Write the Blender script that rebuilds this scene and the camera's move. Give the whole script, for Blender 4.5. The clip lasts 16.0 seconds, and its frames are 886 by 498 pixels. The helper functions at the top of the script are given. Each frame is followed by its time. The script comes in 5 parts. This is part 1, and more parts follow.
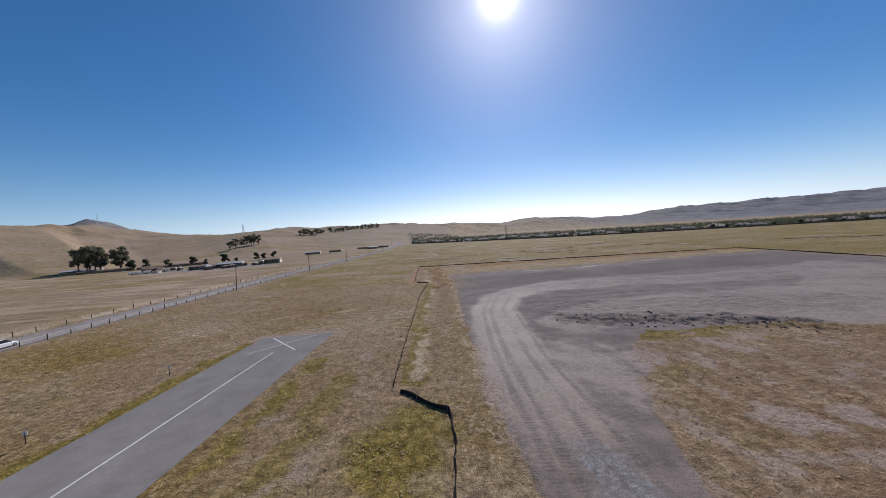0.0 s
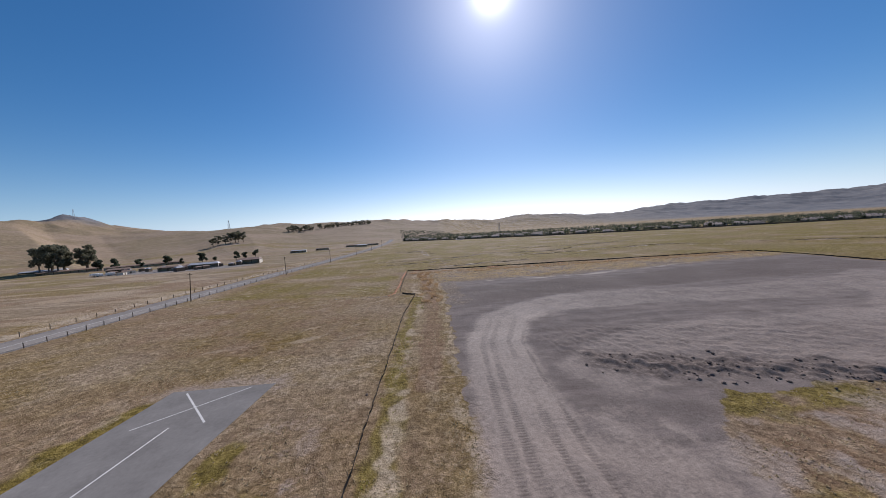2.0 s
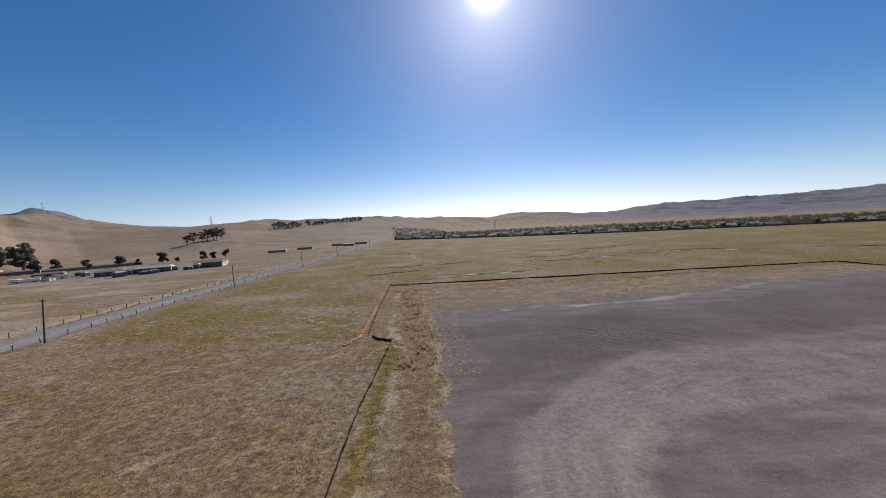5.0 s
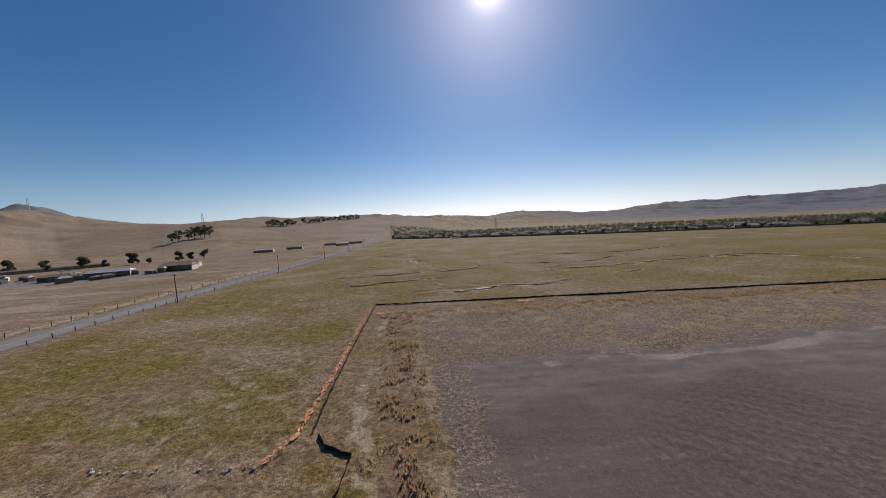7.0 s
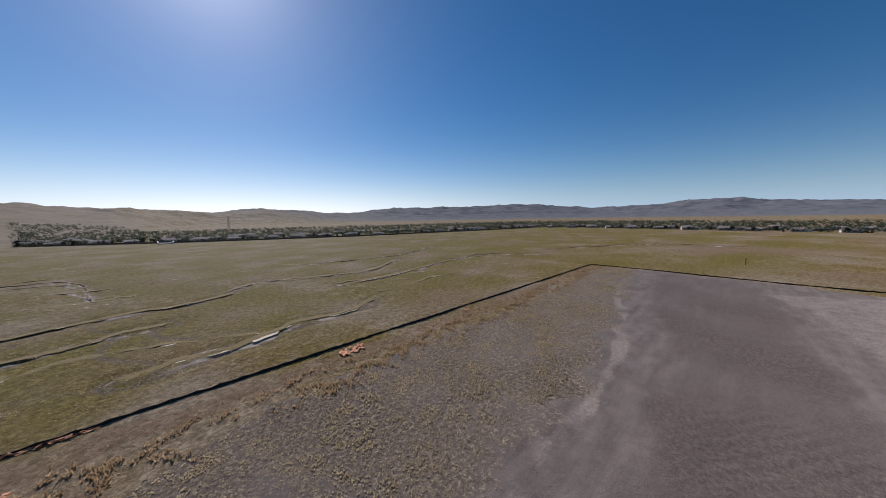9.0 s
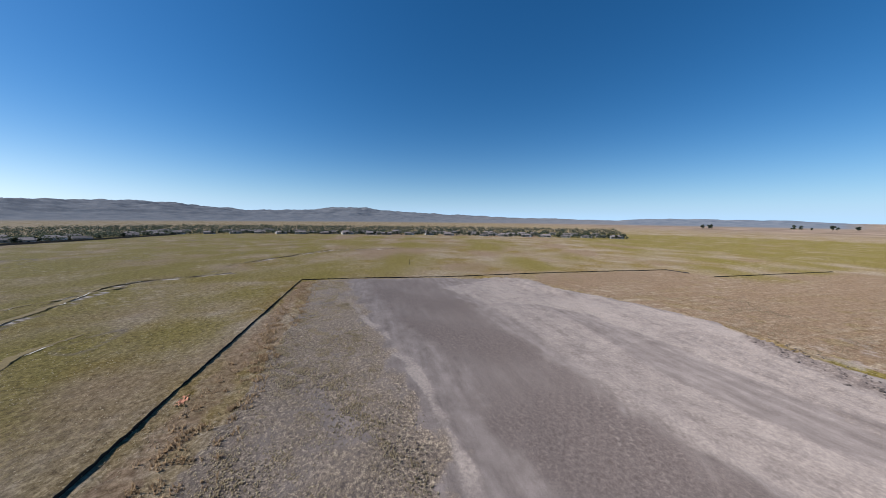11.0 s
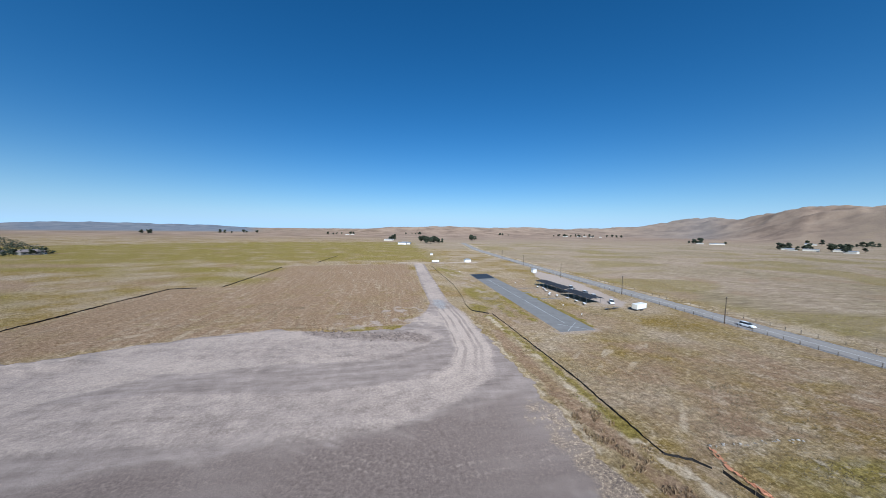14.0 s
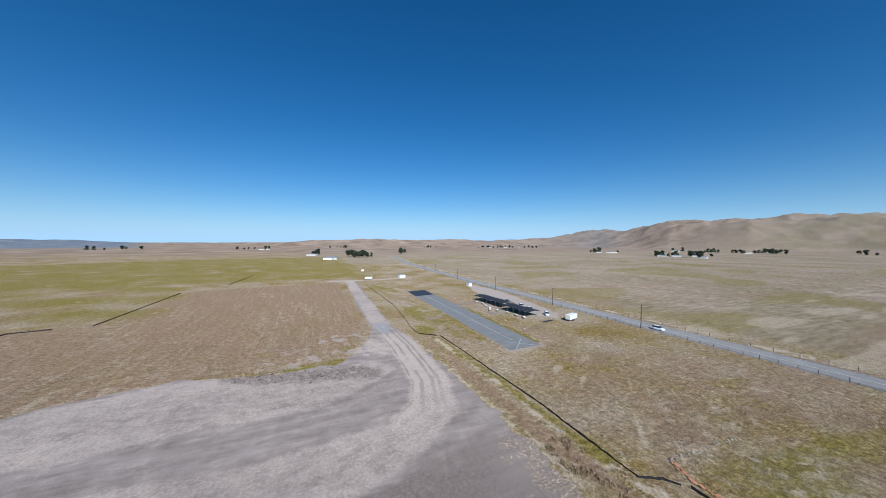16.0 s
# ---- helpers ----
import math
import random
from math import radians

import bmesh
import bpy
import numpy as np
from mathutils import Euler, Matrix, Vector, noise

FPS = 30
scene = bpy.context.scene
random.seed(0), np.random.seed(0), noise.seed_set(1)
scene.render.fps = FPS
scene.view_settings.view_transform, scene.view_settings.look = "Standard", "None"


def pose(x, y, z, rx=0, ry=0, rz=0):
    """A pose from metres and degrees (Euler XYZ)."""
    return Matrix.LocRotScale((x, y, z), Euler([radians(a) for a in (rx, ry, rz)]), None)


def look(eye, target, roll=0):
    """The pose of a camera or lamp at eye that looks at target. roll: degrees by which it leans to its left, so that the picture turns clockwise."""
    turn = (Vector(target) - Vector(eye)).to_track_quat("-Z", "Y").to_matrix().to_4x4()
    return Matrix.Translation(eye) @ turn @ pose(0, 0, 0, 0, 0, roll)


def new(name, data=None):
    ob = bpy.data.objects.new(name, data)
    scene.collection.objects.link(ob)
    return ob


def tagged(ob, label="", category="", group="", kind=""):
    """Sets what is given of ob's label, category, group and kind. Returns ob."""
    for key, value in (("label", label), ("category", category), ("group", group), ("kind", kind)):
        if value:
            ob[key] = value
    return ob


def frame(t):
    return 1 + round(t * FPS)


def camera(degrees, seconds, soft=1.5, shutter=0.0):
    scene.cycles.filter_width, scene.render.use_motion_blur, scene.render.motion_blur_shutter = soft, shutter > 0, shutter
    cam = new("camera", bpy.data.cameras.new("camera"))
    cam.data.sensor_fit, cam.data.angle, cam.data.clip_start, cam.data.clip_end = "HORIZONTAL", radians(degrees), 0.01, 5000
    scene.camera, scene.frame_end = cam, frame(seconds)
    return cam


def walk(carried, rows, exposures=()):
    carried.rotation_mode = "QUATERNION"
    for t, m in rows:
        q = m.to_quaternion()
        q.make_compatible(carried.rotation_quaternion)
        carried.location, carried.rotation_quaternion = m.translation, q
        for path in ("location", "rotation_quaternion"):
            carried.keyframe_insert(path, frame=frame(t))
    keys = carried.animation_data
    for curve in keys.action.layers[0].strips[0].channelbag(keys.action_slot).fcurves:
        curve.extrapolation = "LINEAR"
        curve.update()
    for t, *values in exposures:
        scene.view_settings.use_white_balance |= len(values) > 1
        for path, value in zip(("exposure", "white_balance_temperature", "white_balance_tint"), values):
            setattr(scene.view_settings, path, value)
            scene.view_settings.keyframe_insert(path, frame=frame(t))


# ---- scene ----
cam = camera(110.0, 16.0, 0.55, 0.1)
PATH = [
    (0, (-0.02, -3.81, 16.98, 87.22, 3.73, 0.13)),
    (0.5, (0.20, -0.34, 17.43, 87.02, 3.68, -0.34)),
    (1, (0.52, 3.49, 18.14, 86.84, 3.66, -0.68)),
    (1.5, (0.80, 7.87, 18.60, 86.61, 3.65, -0.96)),
    (2, (1.00, 12.57, 18.87, 86.47, 3.58, -1.22)),
    (2.5, (1.21, 17.71, 19.06, 86.32, 3.48, -1.42)),
    (3, (1.53, 23.36, 19.25, 86.21, 3.48, -1.53)),
    (3.5, (1.51, 29.44, 19.38, 86.05, 3.42, -1.67)),
    (4, (1.59, 35.97, 19.42, 86.05, 3.30, -1.85)),
    (4.2, (1.51, 38.60, 19.61, 86.03, 3.24, -1.99)),
    (6.3, (2.07, 66.36, 21.31, 85.58, 3.09, -2.54)),
    (6.5, (2.05, 69.53, 21.16, 85.55, 3.00, -2.45)),
    (7, (1.79, 77.19, 21.09, 85.60, 2.84, -2.54)),
    (7.5, (1.59, 84.81, 21.23, 85.51, 2.71, -2.56)),
    (8, (0.96, 92.71, 21.89, 84.99, 2.59, -9.64)),
    (8.5, (-0.84, 101.07, 22.53, 84.28, 1.79, -32.07)),
    (9, (-1.49, 108.96, 23.45, 84.06, 1.03, -47.32)),
    (9.5, (-1.05, 116.40, 24.07, 84.24, 0.16, -63.57)),
    (9.7, (-0.74, 119.36, 24.38, 84.46, -0.11, -70.47)),
    (10.75, (4.80, 129.80, 26.50, 84.40, -0.60, -98.50)),
    (11.8, (14.20, 136.83, 28.66, 84.66, -1.09, -126.04)),
    (12, (16.02, 138.57, 29.10, 84.71, -1.33, -131.54)),
    (12.5, (20.63, 141.24, 29.74, 85.22, -1.50, -146.38)),
    (13, (25.11, 142.41, 30.29, 85.84, -1.49, -160.85)),
    (13.5, (28.84, 142.06, 30.79, 86.27, -1.21, -175.41)),
    (14, (32.58, 141.03, 31.78, 86.42, -0.88, -190.18)),
    (14.5, (34.97, 139.08, 32.48, 86.83, -0.72, -200.58)),
    (15, (35.83, 136.84, 33.07, 86.78, -0.49, -203.32)),
    (15.5, (36.56, 135.22, 33.75, 87.53, -0.32, -203.73)),
    (16, (37.39, 134.20, 34.30, 88.77, -0.20, -203.54)),
]
walk(cam, [(t, pose(*p)) for t, p in PATH],
     [(0, 0.3, 6330, 18), (4, 0.32, 6330, 18), (6.5, 0.12, 6650, 19), (7, 0.05, 6680, 19), (8, 0.0, 6600, 19), (9.0, 0.02, 6200, 16), (9.7, 0.27, 6050, 14), (11.8, 0.4, 5650, 9), (16, 0.28, 5380, 7)])

# ---- light: clear sky, low sun ahead of the first view ----
SUN_AZ, SUN_EL = radians(12.2), radians(35.4)
world = bpy.data.worlds.new("sky")
scene.world = world
world.use_nodes = True
wn = world.node_tree
sky = wn.nodes.new("ShaderNodeTexSky")
sky.sky_type, sky.sun_disc = "NISHITA", False
sky.sun_elevation, sky.sun_rotation = SUN_EL, SUN_AZ
sky.altitude, sky.air_density, sky.dust_density, sky.ozone_density = 100.0, 1.0, 0.28, 6.0
wn.nodes["Background"].inputs["Strength"].default_value = 0.067
deep = wn.nodes.new("ShaderNodeHueSaturation")
deep.inputs["Saturation"].default_value, deep.inputs["Hue"].default_value = 1.2, 0.4955
wn.links.new(sky.outputs["Color"], deep.inputs["Color"])
lamp = bpy.data.lights.new("sun_light", "SUN")
lamp.energy, lamp.angle, lamp.color = 5.0, radians(0.53), (1.0, 0.95, 0.88)
sun_ob = new("sun_light", lamp)
SUN_DIR = Vector((math.sin(SUN_AZ) * math.cos(SUN_EL), math.cos(SUN_AZ) * math.cos(SUN_EL), math.sin(SUN_EL)))
sun_ob.matrix_world = look(SUN_DIR * 100, (0, 0, 0))
# the bright ring of scattered light round the sun
to_sky = wn.nodes.new("ShaderNodeTexCoord").outputs["Generated"]
toward = wn.nodes.new("ShaderNodeVectorMath")
toward.operation = "DOT_PRODUCT"
toward.inputs[1].default_value = SUN_DIR
wn.links.new(to_sky, toward.inputs[0])
# the pale haze low over the horizon, brightest below the sun
def sky_math(op, a, b):
    n = wn.nodes.new("ShaderNodeMath")
    n.operation = op
    for sock, v in zip(n.inputs, (a, b)):
        if isinstance(v, bpy.types.NodeSocket):
            wn.links.new(v, sock)
        else:
            sock.default_value = v
    return n.outputs[0]


split = wn.nodes.new("ShaderNodeSeparateXYZ")
wn.links.new(to_sky, split.inputs[0])
low = sky_math("POWER", sky_math("SUBTRACT", 1.0, sky_math("MAXIMUM", split.outputs["Z"], 0.0)), 15.0)
glow = sky_math("POWER", sky_math("MAXIMUM", toward.outputs["Value"], 0.0), 4.0)
haze = wn.nodes.new("ShaderNodeMix")
haze.data_type = "RGBA"
haze.inputs[6].default_value, haze.inputs[7].default_value = (6.2, 8.8, 11.2, 1.0), (31.0, 30.0, 29.5, 1.0)
wn.links.new(glow, haze.inputs[0])
veil = wn.nodes.new("ShaderNodeMix")
veil.data_type = "RGBA"
wn.links.new(sky_math("MULTIPLY", low, 0.95), veil.inputs[0])
wn.links.new(deep.outputs["Color"], veil.inputs[6])
wn.links.new(haze.outputs[2], veil.inputs[7])
total = veil.outputs[2]
for power, bright in ((9000.0, 300.0), (1100.0, 14.0), (110.0, 3.4), (14.0, 0.8)):
    fall = wn.nodes.new("ShaderNodeMath")
    fall.operation = "POWER"
    lift = wn.nodes.new("ShaderNodeMath")
    lift.operation = "MAXIMUM"
    lift.inputs[1].default_value = 0.0
    wn.links.new(toward.outputs["Value"], lift.inputs[0])
    wn.links.new(lift.outputs[0], fall.inputs[0])
    fall.inputs[1].default_value = power
    tint = wn.nodes.new("ShaderNodeVectorMath")
    tint.operation = "SCALE"
    tint.inputs[0].default_value = (bright, bright * 0.97, bright * 0.92)
    wn.links.new(fall.outputs[0], tint.inputs["Scale"])
    joined = wn.nodes.new("ShaderNodeVectorMath")
    wn.links.new(total, joined.inputs[0])
    wn.links.new(tint.outputs[0], joined.inputs[1])
    total = joined.outputs[0]
wn.links.new(total, wn.nodes["Background"].inputs["Color"])


# ---- materials ----
def mat(name, rough=0.9, metal=0.0):
    m = bpy.data.materials.new(name)
    m.use_nodes = True
    b = m.node_tree.nodes["Principled BSDF"]
    b.inputs["Roughness"].default_value, b.inputs["Metallic"].default_value = rough, metal
    b.inputs["Specular IOR Level"].default_value = 0.25
    return m, m.node_tree, b


def node(nt, kind, **values):
    n = nt.nodes.new(kind)
    for key, v in values.items():
        n.inputs[key.replace("_", " ")].default_value = v
    return n


def noise_node(nt, scale, detail=4.0, rough=0.6, vec=None):
    n = node(nt, "ShaderNodeTexNoise", Scale=scale, Detail=detail, Roughness=rough)
    if vec is not None:
        nt.links.new(vec, n.inputs["Vector"])
    return n.outputs["Fac"]


def ramp(nt, fac, stops):
    r = nt.nodes.new("ShaderNodeValToRGB")
    while len(r.color_ramp.elements) < len(stops):
        r.color_ramp.elements.new(0.5)
    for e, (p, c) in zip(r.color_ramp.elements, stops):
        e.position, e.color = p, (*c, 1.0)
    nt.links.new(fac, r.inputs["Fac"])
    return r.outputs["Color"]


def mixc(nt, fac, a, b, kind="MIX"):
    n = nt.nodes.new("ShaderNodeMix")
    n.data_type, n.blend_type = "RGBA", kind
    for sock, v in ((n.inputs[0], fac), (n.inputs[6], a), (n.inputs[7], b)):
        if isinstance(v, bpy.types.NodeSocket):
            nt.links.new(v, sock)
        else:
            sock.default_value = v if isinstance(v, float) else (*v, 1.0)
    return n.outputs[2]


def arith(nt, op, a, b=0.0, clamp=False):
    n = nt.nodes.new("ShaderNodeMath")
    n.operation, n.use_clamp = op, clamp
    for sock, v in zip(n.inputs, (a, b)):
        if isinstance(v, bpy.types.NodeSocket):
            nt.links.new(v, sock)
        else:
            sock.default_value = v
    return n.outputs[0]


def relief(nt, b, height, strength, distance):
    n = node(nt, "ShaderNodeBump", Strength=strength, Distance=distance)
    nt.links.new(height, n.inputs["Height"])
    nt.links.new(n.outputs["Normal"], b.inputs["Normal"])


def speckled(name, dark, light, scale=3.0, rough=0.85, metal=0.0, bump=0.2, fine=40.0, per_object=0.0):
    """A surface of two tones with stains, grain and fine relief."""
    m, nt, b = mat(name, rough, metal)
    co = nt.nodes.new("ShaderNodeTexCoord").outputs["Object"]
    n1, n2 = noise_node(nt, scale, 5, 0.65, co), noise_node(nt, fine, 3, 0.6, co)
    f = arith(nt, "ADD", arith(nt, "MULTIPLY", n1, 0.65), arith(nt, "MULTIPLY", n2, 0.35))
    if per_object:
        info = nt.nodes.new("ShaderNodeObjectInfo").outputs["Random"]
        f = arith(nt, "ADD", f, arith(nt, "MULTIPLY", arith(nt, "SUBTRACT", info, 0.5), per_object))
    nt.links.new(ramp(nt, f, [(0.3, dark), (0.7, light)]), b.inputs["Base Color"])
    relief(nt, b, n2, bump, 0.02)
    return m


M_FABRIC = speckled("black_fabric", (0.008, 0.008, 0.009), (0.03, 0.028, 0.026), 2.0, 0.9)
M_STAKE = speckled("weathered_stake", (0.16, 0.12, 0.08), (0.34, 0.27, 0.19), 6.0, 0.85)
M_POLE = speckled("creosoted_pole", (0.035, 0.024, 0.017), (0.11, 0.08, 0.055), 3.0, 0.85)
M_POST = speckled("fence_post", (0.05, 0.04, 0.033), (0.16, 0.13, 0.10), 5.0, 0.9, per_object=0.3)
M_WIRE = speckled("galvanised_wire", (0.18, 0.17, 0.16), (0.3, 0.29, 0.28), 8.0, 0.5, 0.8)
M_STEEL = speckled("galvanised_steel", (0.25, 0.25, 0.26), (0.45, 0.45, 0.46), 4.0, 0.45, 0.8)
M_WHITE = speckled("white_paint", (0.62, 0.61, 0.58), (0.82, 0.81, 0.78), 1.2, 0.55)
M_CREAM = speckled("cream_paint", (0.5, 0.46, 0.38), (0.66, 0.62, 0.53), 1.0, 0.7)
M_SHADE = speckled("black_shade_cloth", (0.012, 0.013, 0.016), (0.05, 0.053, 0.06), 0.7, 0.8)
M_MAT = speckled("dark_matting", (0.02, 0.025, 0.032), (0.055, 0.065, 0.08), 0.9, 0.75)
M_LINE = speckled("worn_white_line", (0.3, 0.3, 0.3), (0.6, 0.6, 0.58), 2.5, 0.7)
M_ORANGE = speckled("orange_netting", (0.42, 0.15, 0.07), (0.56, 0.28, 0.16), 3.0, 0.8)
M_TIN = speckled("grey_tin_roof", (0.22, 0.23, 0.25), (0.46, 0.47, 0.49), 0.4, 0.45, 0.3)
M_DARKTIN = speckled("rusty_roof", (0.09, 0.06, 0.05), (0.2, 0.14, 0.11), 0.4, 0.75)
M_BROWN = speckled("brown_boards", (0.08, 0.06, 0.045), (0.19, 0.14, 0.10), 0.7, 0.85)
M_TILE = speckled("roof_tiles", (0.11, 0.092, 0.088), (0.24, 0.2, 0.185), 0.5, 0.85, per_object=0.5)
M_STUCCO = speckled("stucco", (0.2, 0.185, 0.165), (0.46, 0.43, 0.385), 0.3, 0.9, per_object=0.5)
M_GLASS = speckled("window_glass", (0.02, 0.025, 0.03), (0.05, 0.06, 0.07), 0.5, 0.1)
M_BARK = speckled("bark", (0.07, 0.055, 0.045), (0.2, 0.165, 0.135), 2.0, 0.9)
M_CAR = speckled("white_car_paint", (0.7, 0.71, 0.72), (0.8, 0.81, 0.82), 0.6, 0.25, bump=0.0)
M_TYRE = speckled("tyre_rubber", (0.015, 0.015, 0.015), (0.035, 0.035, 0.035), 9.0, 0.85)
M_LAMP = speckled("tail_lamp", (0.3, 0.02, 0.02), (0.45, 0.03, 0.03), 5.0, 0.3)
M_ROCK = speckled("pale_stone", (0.24, 0.215, 0.185), (0.44, 0.40, 0.35), 2.0, 0.9, per_object=0.4)
M_CLOD = speckled("dark_earth_clod", (0.07, 0.055, 0.048), (0.17, 0.135, 0.115), 3.0, 0.95, per_object=0.3)
M_CONCRETE = speckled("pale_concrete", (0.42, 0.41, 0.39), (0.6, 0.59, 0.56), 0.3, 0.85)


def leaf_material(name, dark, light, through_light=0.4):
    m, nt, b = mat(name, 0.65)
    geo = nt.nodes.new("ShaderNodeNewGeometry").outputs["Random Per Island"]
    info = nt.nodes.new("ShaderNodeObjectInfo").outputs["Random"]
    f = arith(nt, "ADD", arith(nt, "MULTIPLY", geo, 0.6), arith(nt, "MULTIPLY", info, 0.4))
    c = ramp(nt, f, [(0.1, dark), (0.9, light)])
    nt.links.new(c, b.inputs["Base Color"])
    thin, both = nt.nodes.new("ShaderNodeBsdfTranslucent"), nt.nodes.new("ShaderNodeMixShader")
    nt.links.new(c, thin.inputs["Color"])
    both.inputs[0].default_value = through_light
    nt.links.new(b.outputs[0], both.inputs[1])
    nt.links.new(thin.outputs[0], both.inputs[2])
    nt.links.new(both.outputs[0], nt.nodes["Material Output"].inputs["Surface"])
    return m


M_LEAF = leaf_material("eucalyptus_leaves", (0.085, 0.09, 0.06), (0.21, 0.21, 0.145), 0.5)
M_LEAF2 = leaf_material("garden_tree_leaves", (0.035, 0.045, 0.03), (0.105, 0.12, 0.075))
M_TUFT = leaf_material("dry_grass_tufts", (0.30, 0.235, 0.14), (0.58, 0.48, 0.32), 0.65)
M_WEED = leaf_material("rusty_weeds", (0.26, 0.17, 0.09), (0.55, 0.40, 0.24), 0.5)
M_TUFTG = leaf_material("green_grass_tufts", (0.17, 0.18, 0.035), (0.34, 0.34, 0.09), 0.65)


# ---- the lie of the land ----
def lie(x, y):
    """Height of the level plain."""
    return 0.0 * np.asarray(x) + 0.0 * np.asarray(y)


def gz(x, y):
    return float(lie(x, y))


# skyline: bearing from north, height of the ridge in degrees, its distance
RIDGE_W = [(-180, 0.45, 2600), (-173, 0.75, 2600), (-165, 0.74, 2600), (-161, 0.6, 2700), (-157, 0.77, 2800), (-148, 0.55, 3000),
           (-139, 0.9, 3600), (-134, 1.5, 3600), (-129.8, 2.3, 3600), (-125.5, 2.0, 3200), (-119.8, 3.2, 2800), (-111, 3.6, 2600),
           (-103, 3.65, 2600), (-98.6, 3.1, 2500), (-95, 4.0, 2400), (-80, 4.0, 1900), (-62, 3.9, 1300), (-56, 3.5, 1300), (-53.6, 3.5, 1700),
           (-51.6, 4.1, 1900), (-49.5, 3.6, 1900), (-47.5, 2.7, 1700), (-42, 2.2, 1500), (-38.5, 1.9, 1300), (-34, 2.3, 1300),
           (-29.8, 2.55, 1500), (-25.6, 2.1, 1600), (-14.5, 2.2, 1700), (-7.6, 2.05, 1900)]
RIDGE_E = [(0, 1.75, 2000), (6, 1.45, 2200), (10.6, 1.05, 2400), (12.5, 1.3, 2600), (16.8, 1.75, 2600), (22, 1.3, 2700), (26.5, 0.95, 3000),
           (30.3, 0.85, 3300), (34, 1.3, 3500), (38, 1.5, 3700), (45, 1.6, 3900), (54, 1.7, 4200), (62, 1.85, 4200), (72.7, 0.95, 4200),
           (80, 1.2, 4200), (89, 1.8, 4200), (97, 1.1, 4200), (108, 0.7, 4200), (116, 0.4, 4200), (125, 0.25, 4200), (134, 0.1, 4200),
           (137, 0.35, 4200), (145, 0.4, 4200), (153, 0.25, 4200), (158, 0.0, 4200), (170, 0.05, 3600), (176, 0.2, 2600), (179.9, 0.45, 2600)]
RIDGE = np.array(RIDGE_W + RIDGE_E)
CX, CY = 10.0, 85.0


def hills(x, y):
    """Height of the hills that ring the plain."""
    dx, dy = x - CX, y - CY
    r, az = np.hypot(dx, dy), np.degrees(np.arctan2(dx, dy))
    el, far = np.interp(az, RIDGE[:, 0], RIDGE[:, 1]), np.interp(az, RIDGE[:, 0], RIDGE[:, 2])
    top = far * np.tan(np.radians(el)) + 19.0
    start = np.interp(az, [-180, -80, -62, 0, 8, 180], [0.72, 0.70, 0.30, 0.30, 0.60, 0.72]) * far
    s = np.clip((r - start) / (far - start), 0, 1)
    up = s * s * (3 - 2 * s)
    return top * up * np.where(r > far, np.clip(1.25 - 0.25 * r / far, 0.3, 1), 1)


def smooth(a, b, v):
    s = np.clip((v - a) / (b - a), 0, 1)
    return s * s * (3 - 2 * s)


def inside(px, py, poly):
    """Signed distance to a polygon, positive inside."""
    d, odd = np.full(px.shape, 1e9), np.zeros(px.shape, bool)
    for (x0, y0), (x1, y1) in zip(poly, poly[1:] + poly[:1]):
        ex, ey = x1 - x0, y1 - y0
        t = np.clip(((px - x0) * ex + (py - y0) * ey) / (ex * ex + ey * ey), 0, 1)
        d = np.minimum(d, np.hypot(px - x0 - t * ex, py - y0 - t * ey))
        odd ^= ((y0 > py) != (y1 > py)) & (px < x0 + (py - y0) * ex / (ey if abs(ey) > 1e-9 else 1e-9))
    return np.where(odd, d, -d)


def along(px, py, line):
    """Distance to a polyline."""
    d = np.full(px.shape, 1e9)
    for (x0, y0), (x1, y1) in zip(line, line[1:]):
        ex, ey = x1 - x0, y1 - y0
        t = np.clip(((px - x0) * ex + (py - y0) * ey) / (ex * ex + ey * ey), 0, 1)
        d = np.minimum(d, np.hypot(px - x0 - t * ex, py - y0 - t * ey))
    return d


def lumps(px, py, size, seed=0.0):
    """Cheap smooth noise from turned sine waves, about -1 to 1."""
    v = np.zeros(px.shape)
    for k in range(5):
        a, f = seed + 1.7 * k, (1 + 0.37 * k) / size * 2 * math.pi / 2.2
        v += np.sin(f * (px * math.cos(a) + py * math.sin(a)) + 3.1 * k + seed * 5 + 1.3 * np.sin(f * 0.6 * (py * math.cos(a * 1.7) - px * math.sin(a * 1.7))))
    return v / 3.2


C1, C2, WA, WB, F1, F2 = (-14.0, 161.8), (150.0, 155.6), (-11.6, 108.9), (-6.6, 104.8), (-6.9, 30.3), (-0.8, 25.2)
PAD = [(4.4, 20), (4.0, 40), (2.9, 60), (2.4, 76), (2.8, 100), (2.0, 112), (0.8, 127), (-2.4, 146), (9, 150.3), (31, 150), (62, 148.5), (100, 148.5),
       (138, 150), (147, 149), (147, 125), (142.5, 94), (131, 62), (120, 57), (111.7, 57.6), (101, 50), (92.3, 45.5), (78, 41.5), (65.7, 39.2), (53, 42.9),
       (42, 44), (31, 43.5), (25.5, 39), (20, 28), (16.5, 18), (14.3, 10), (13.2, -40), (8.9, -134), (3.4, -148), (-1.0, -136), (3.0, -60), (5.8, 8)]
LANE = [(8.8, -10), (8.6, 22), (8.2, 36), (8.8, 50), (9.6, 62), (13.5, 75), (22, 82), (34, 86), (52, 86.5), (75, 83), (112, 87)]
NORTH_STRIP = [(19, 120.5), (28, 121.5), (36, 120.5), (52, 121.5), (72, 124), (90, 130), (112, 135)]
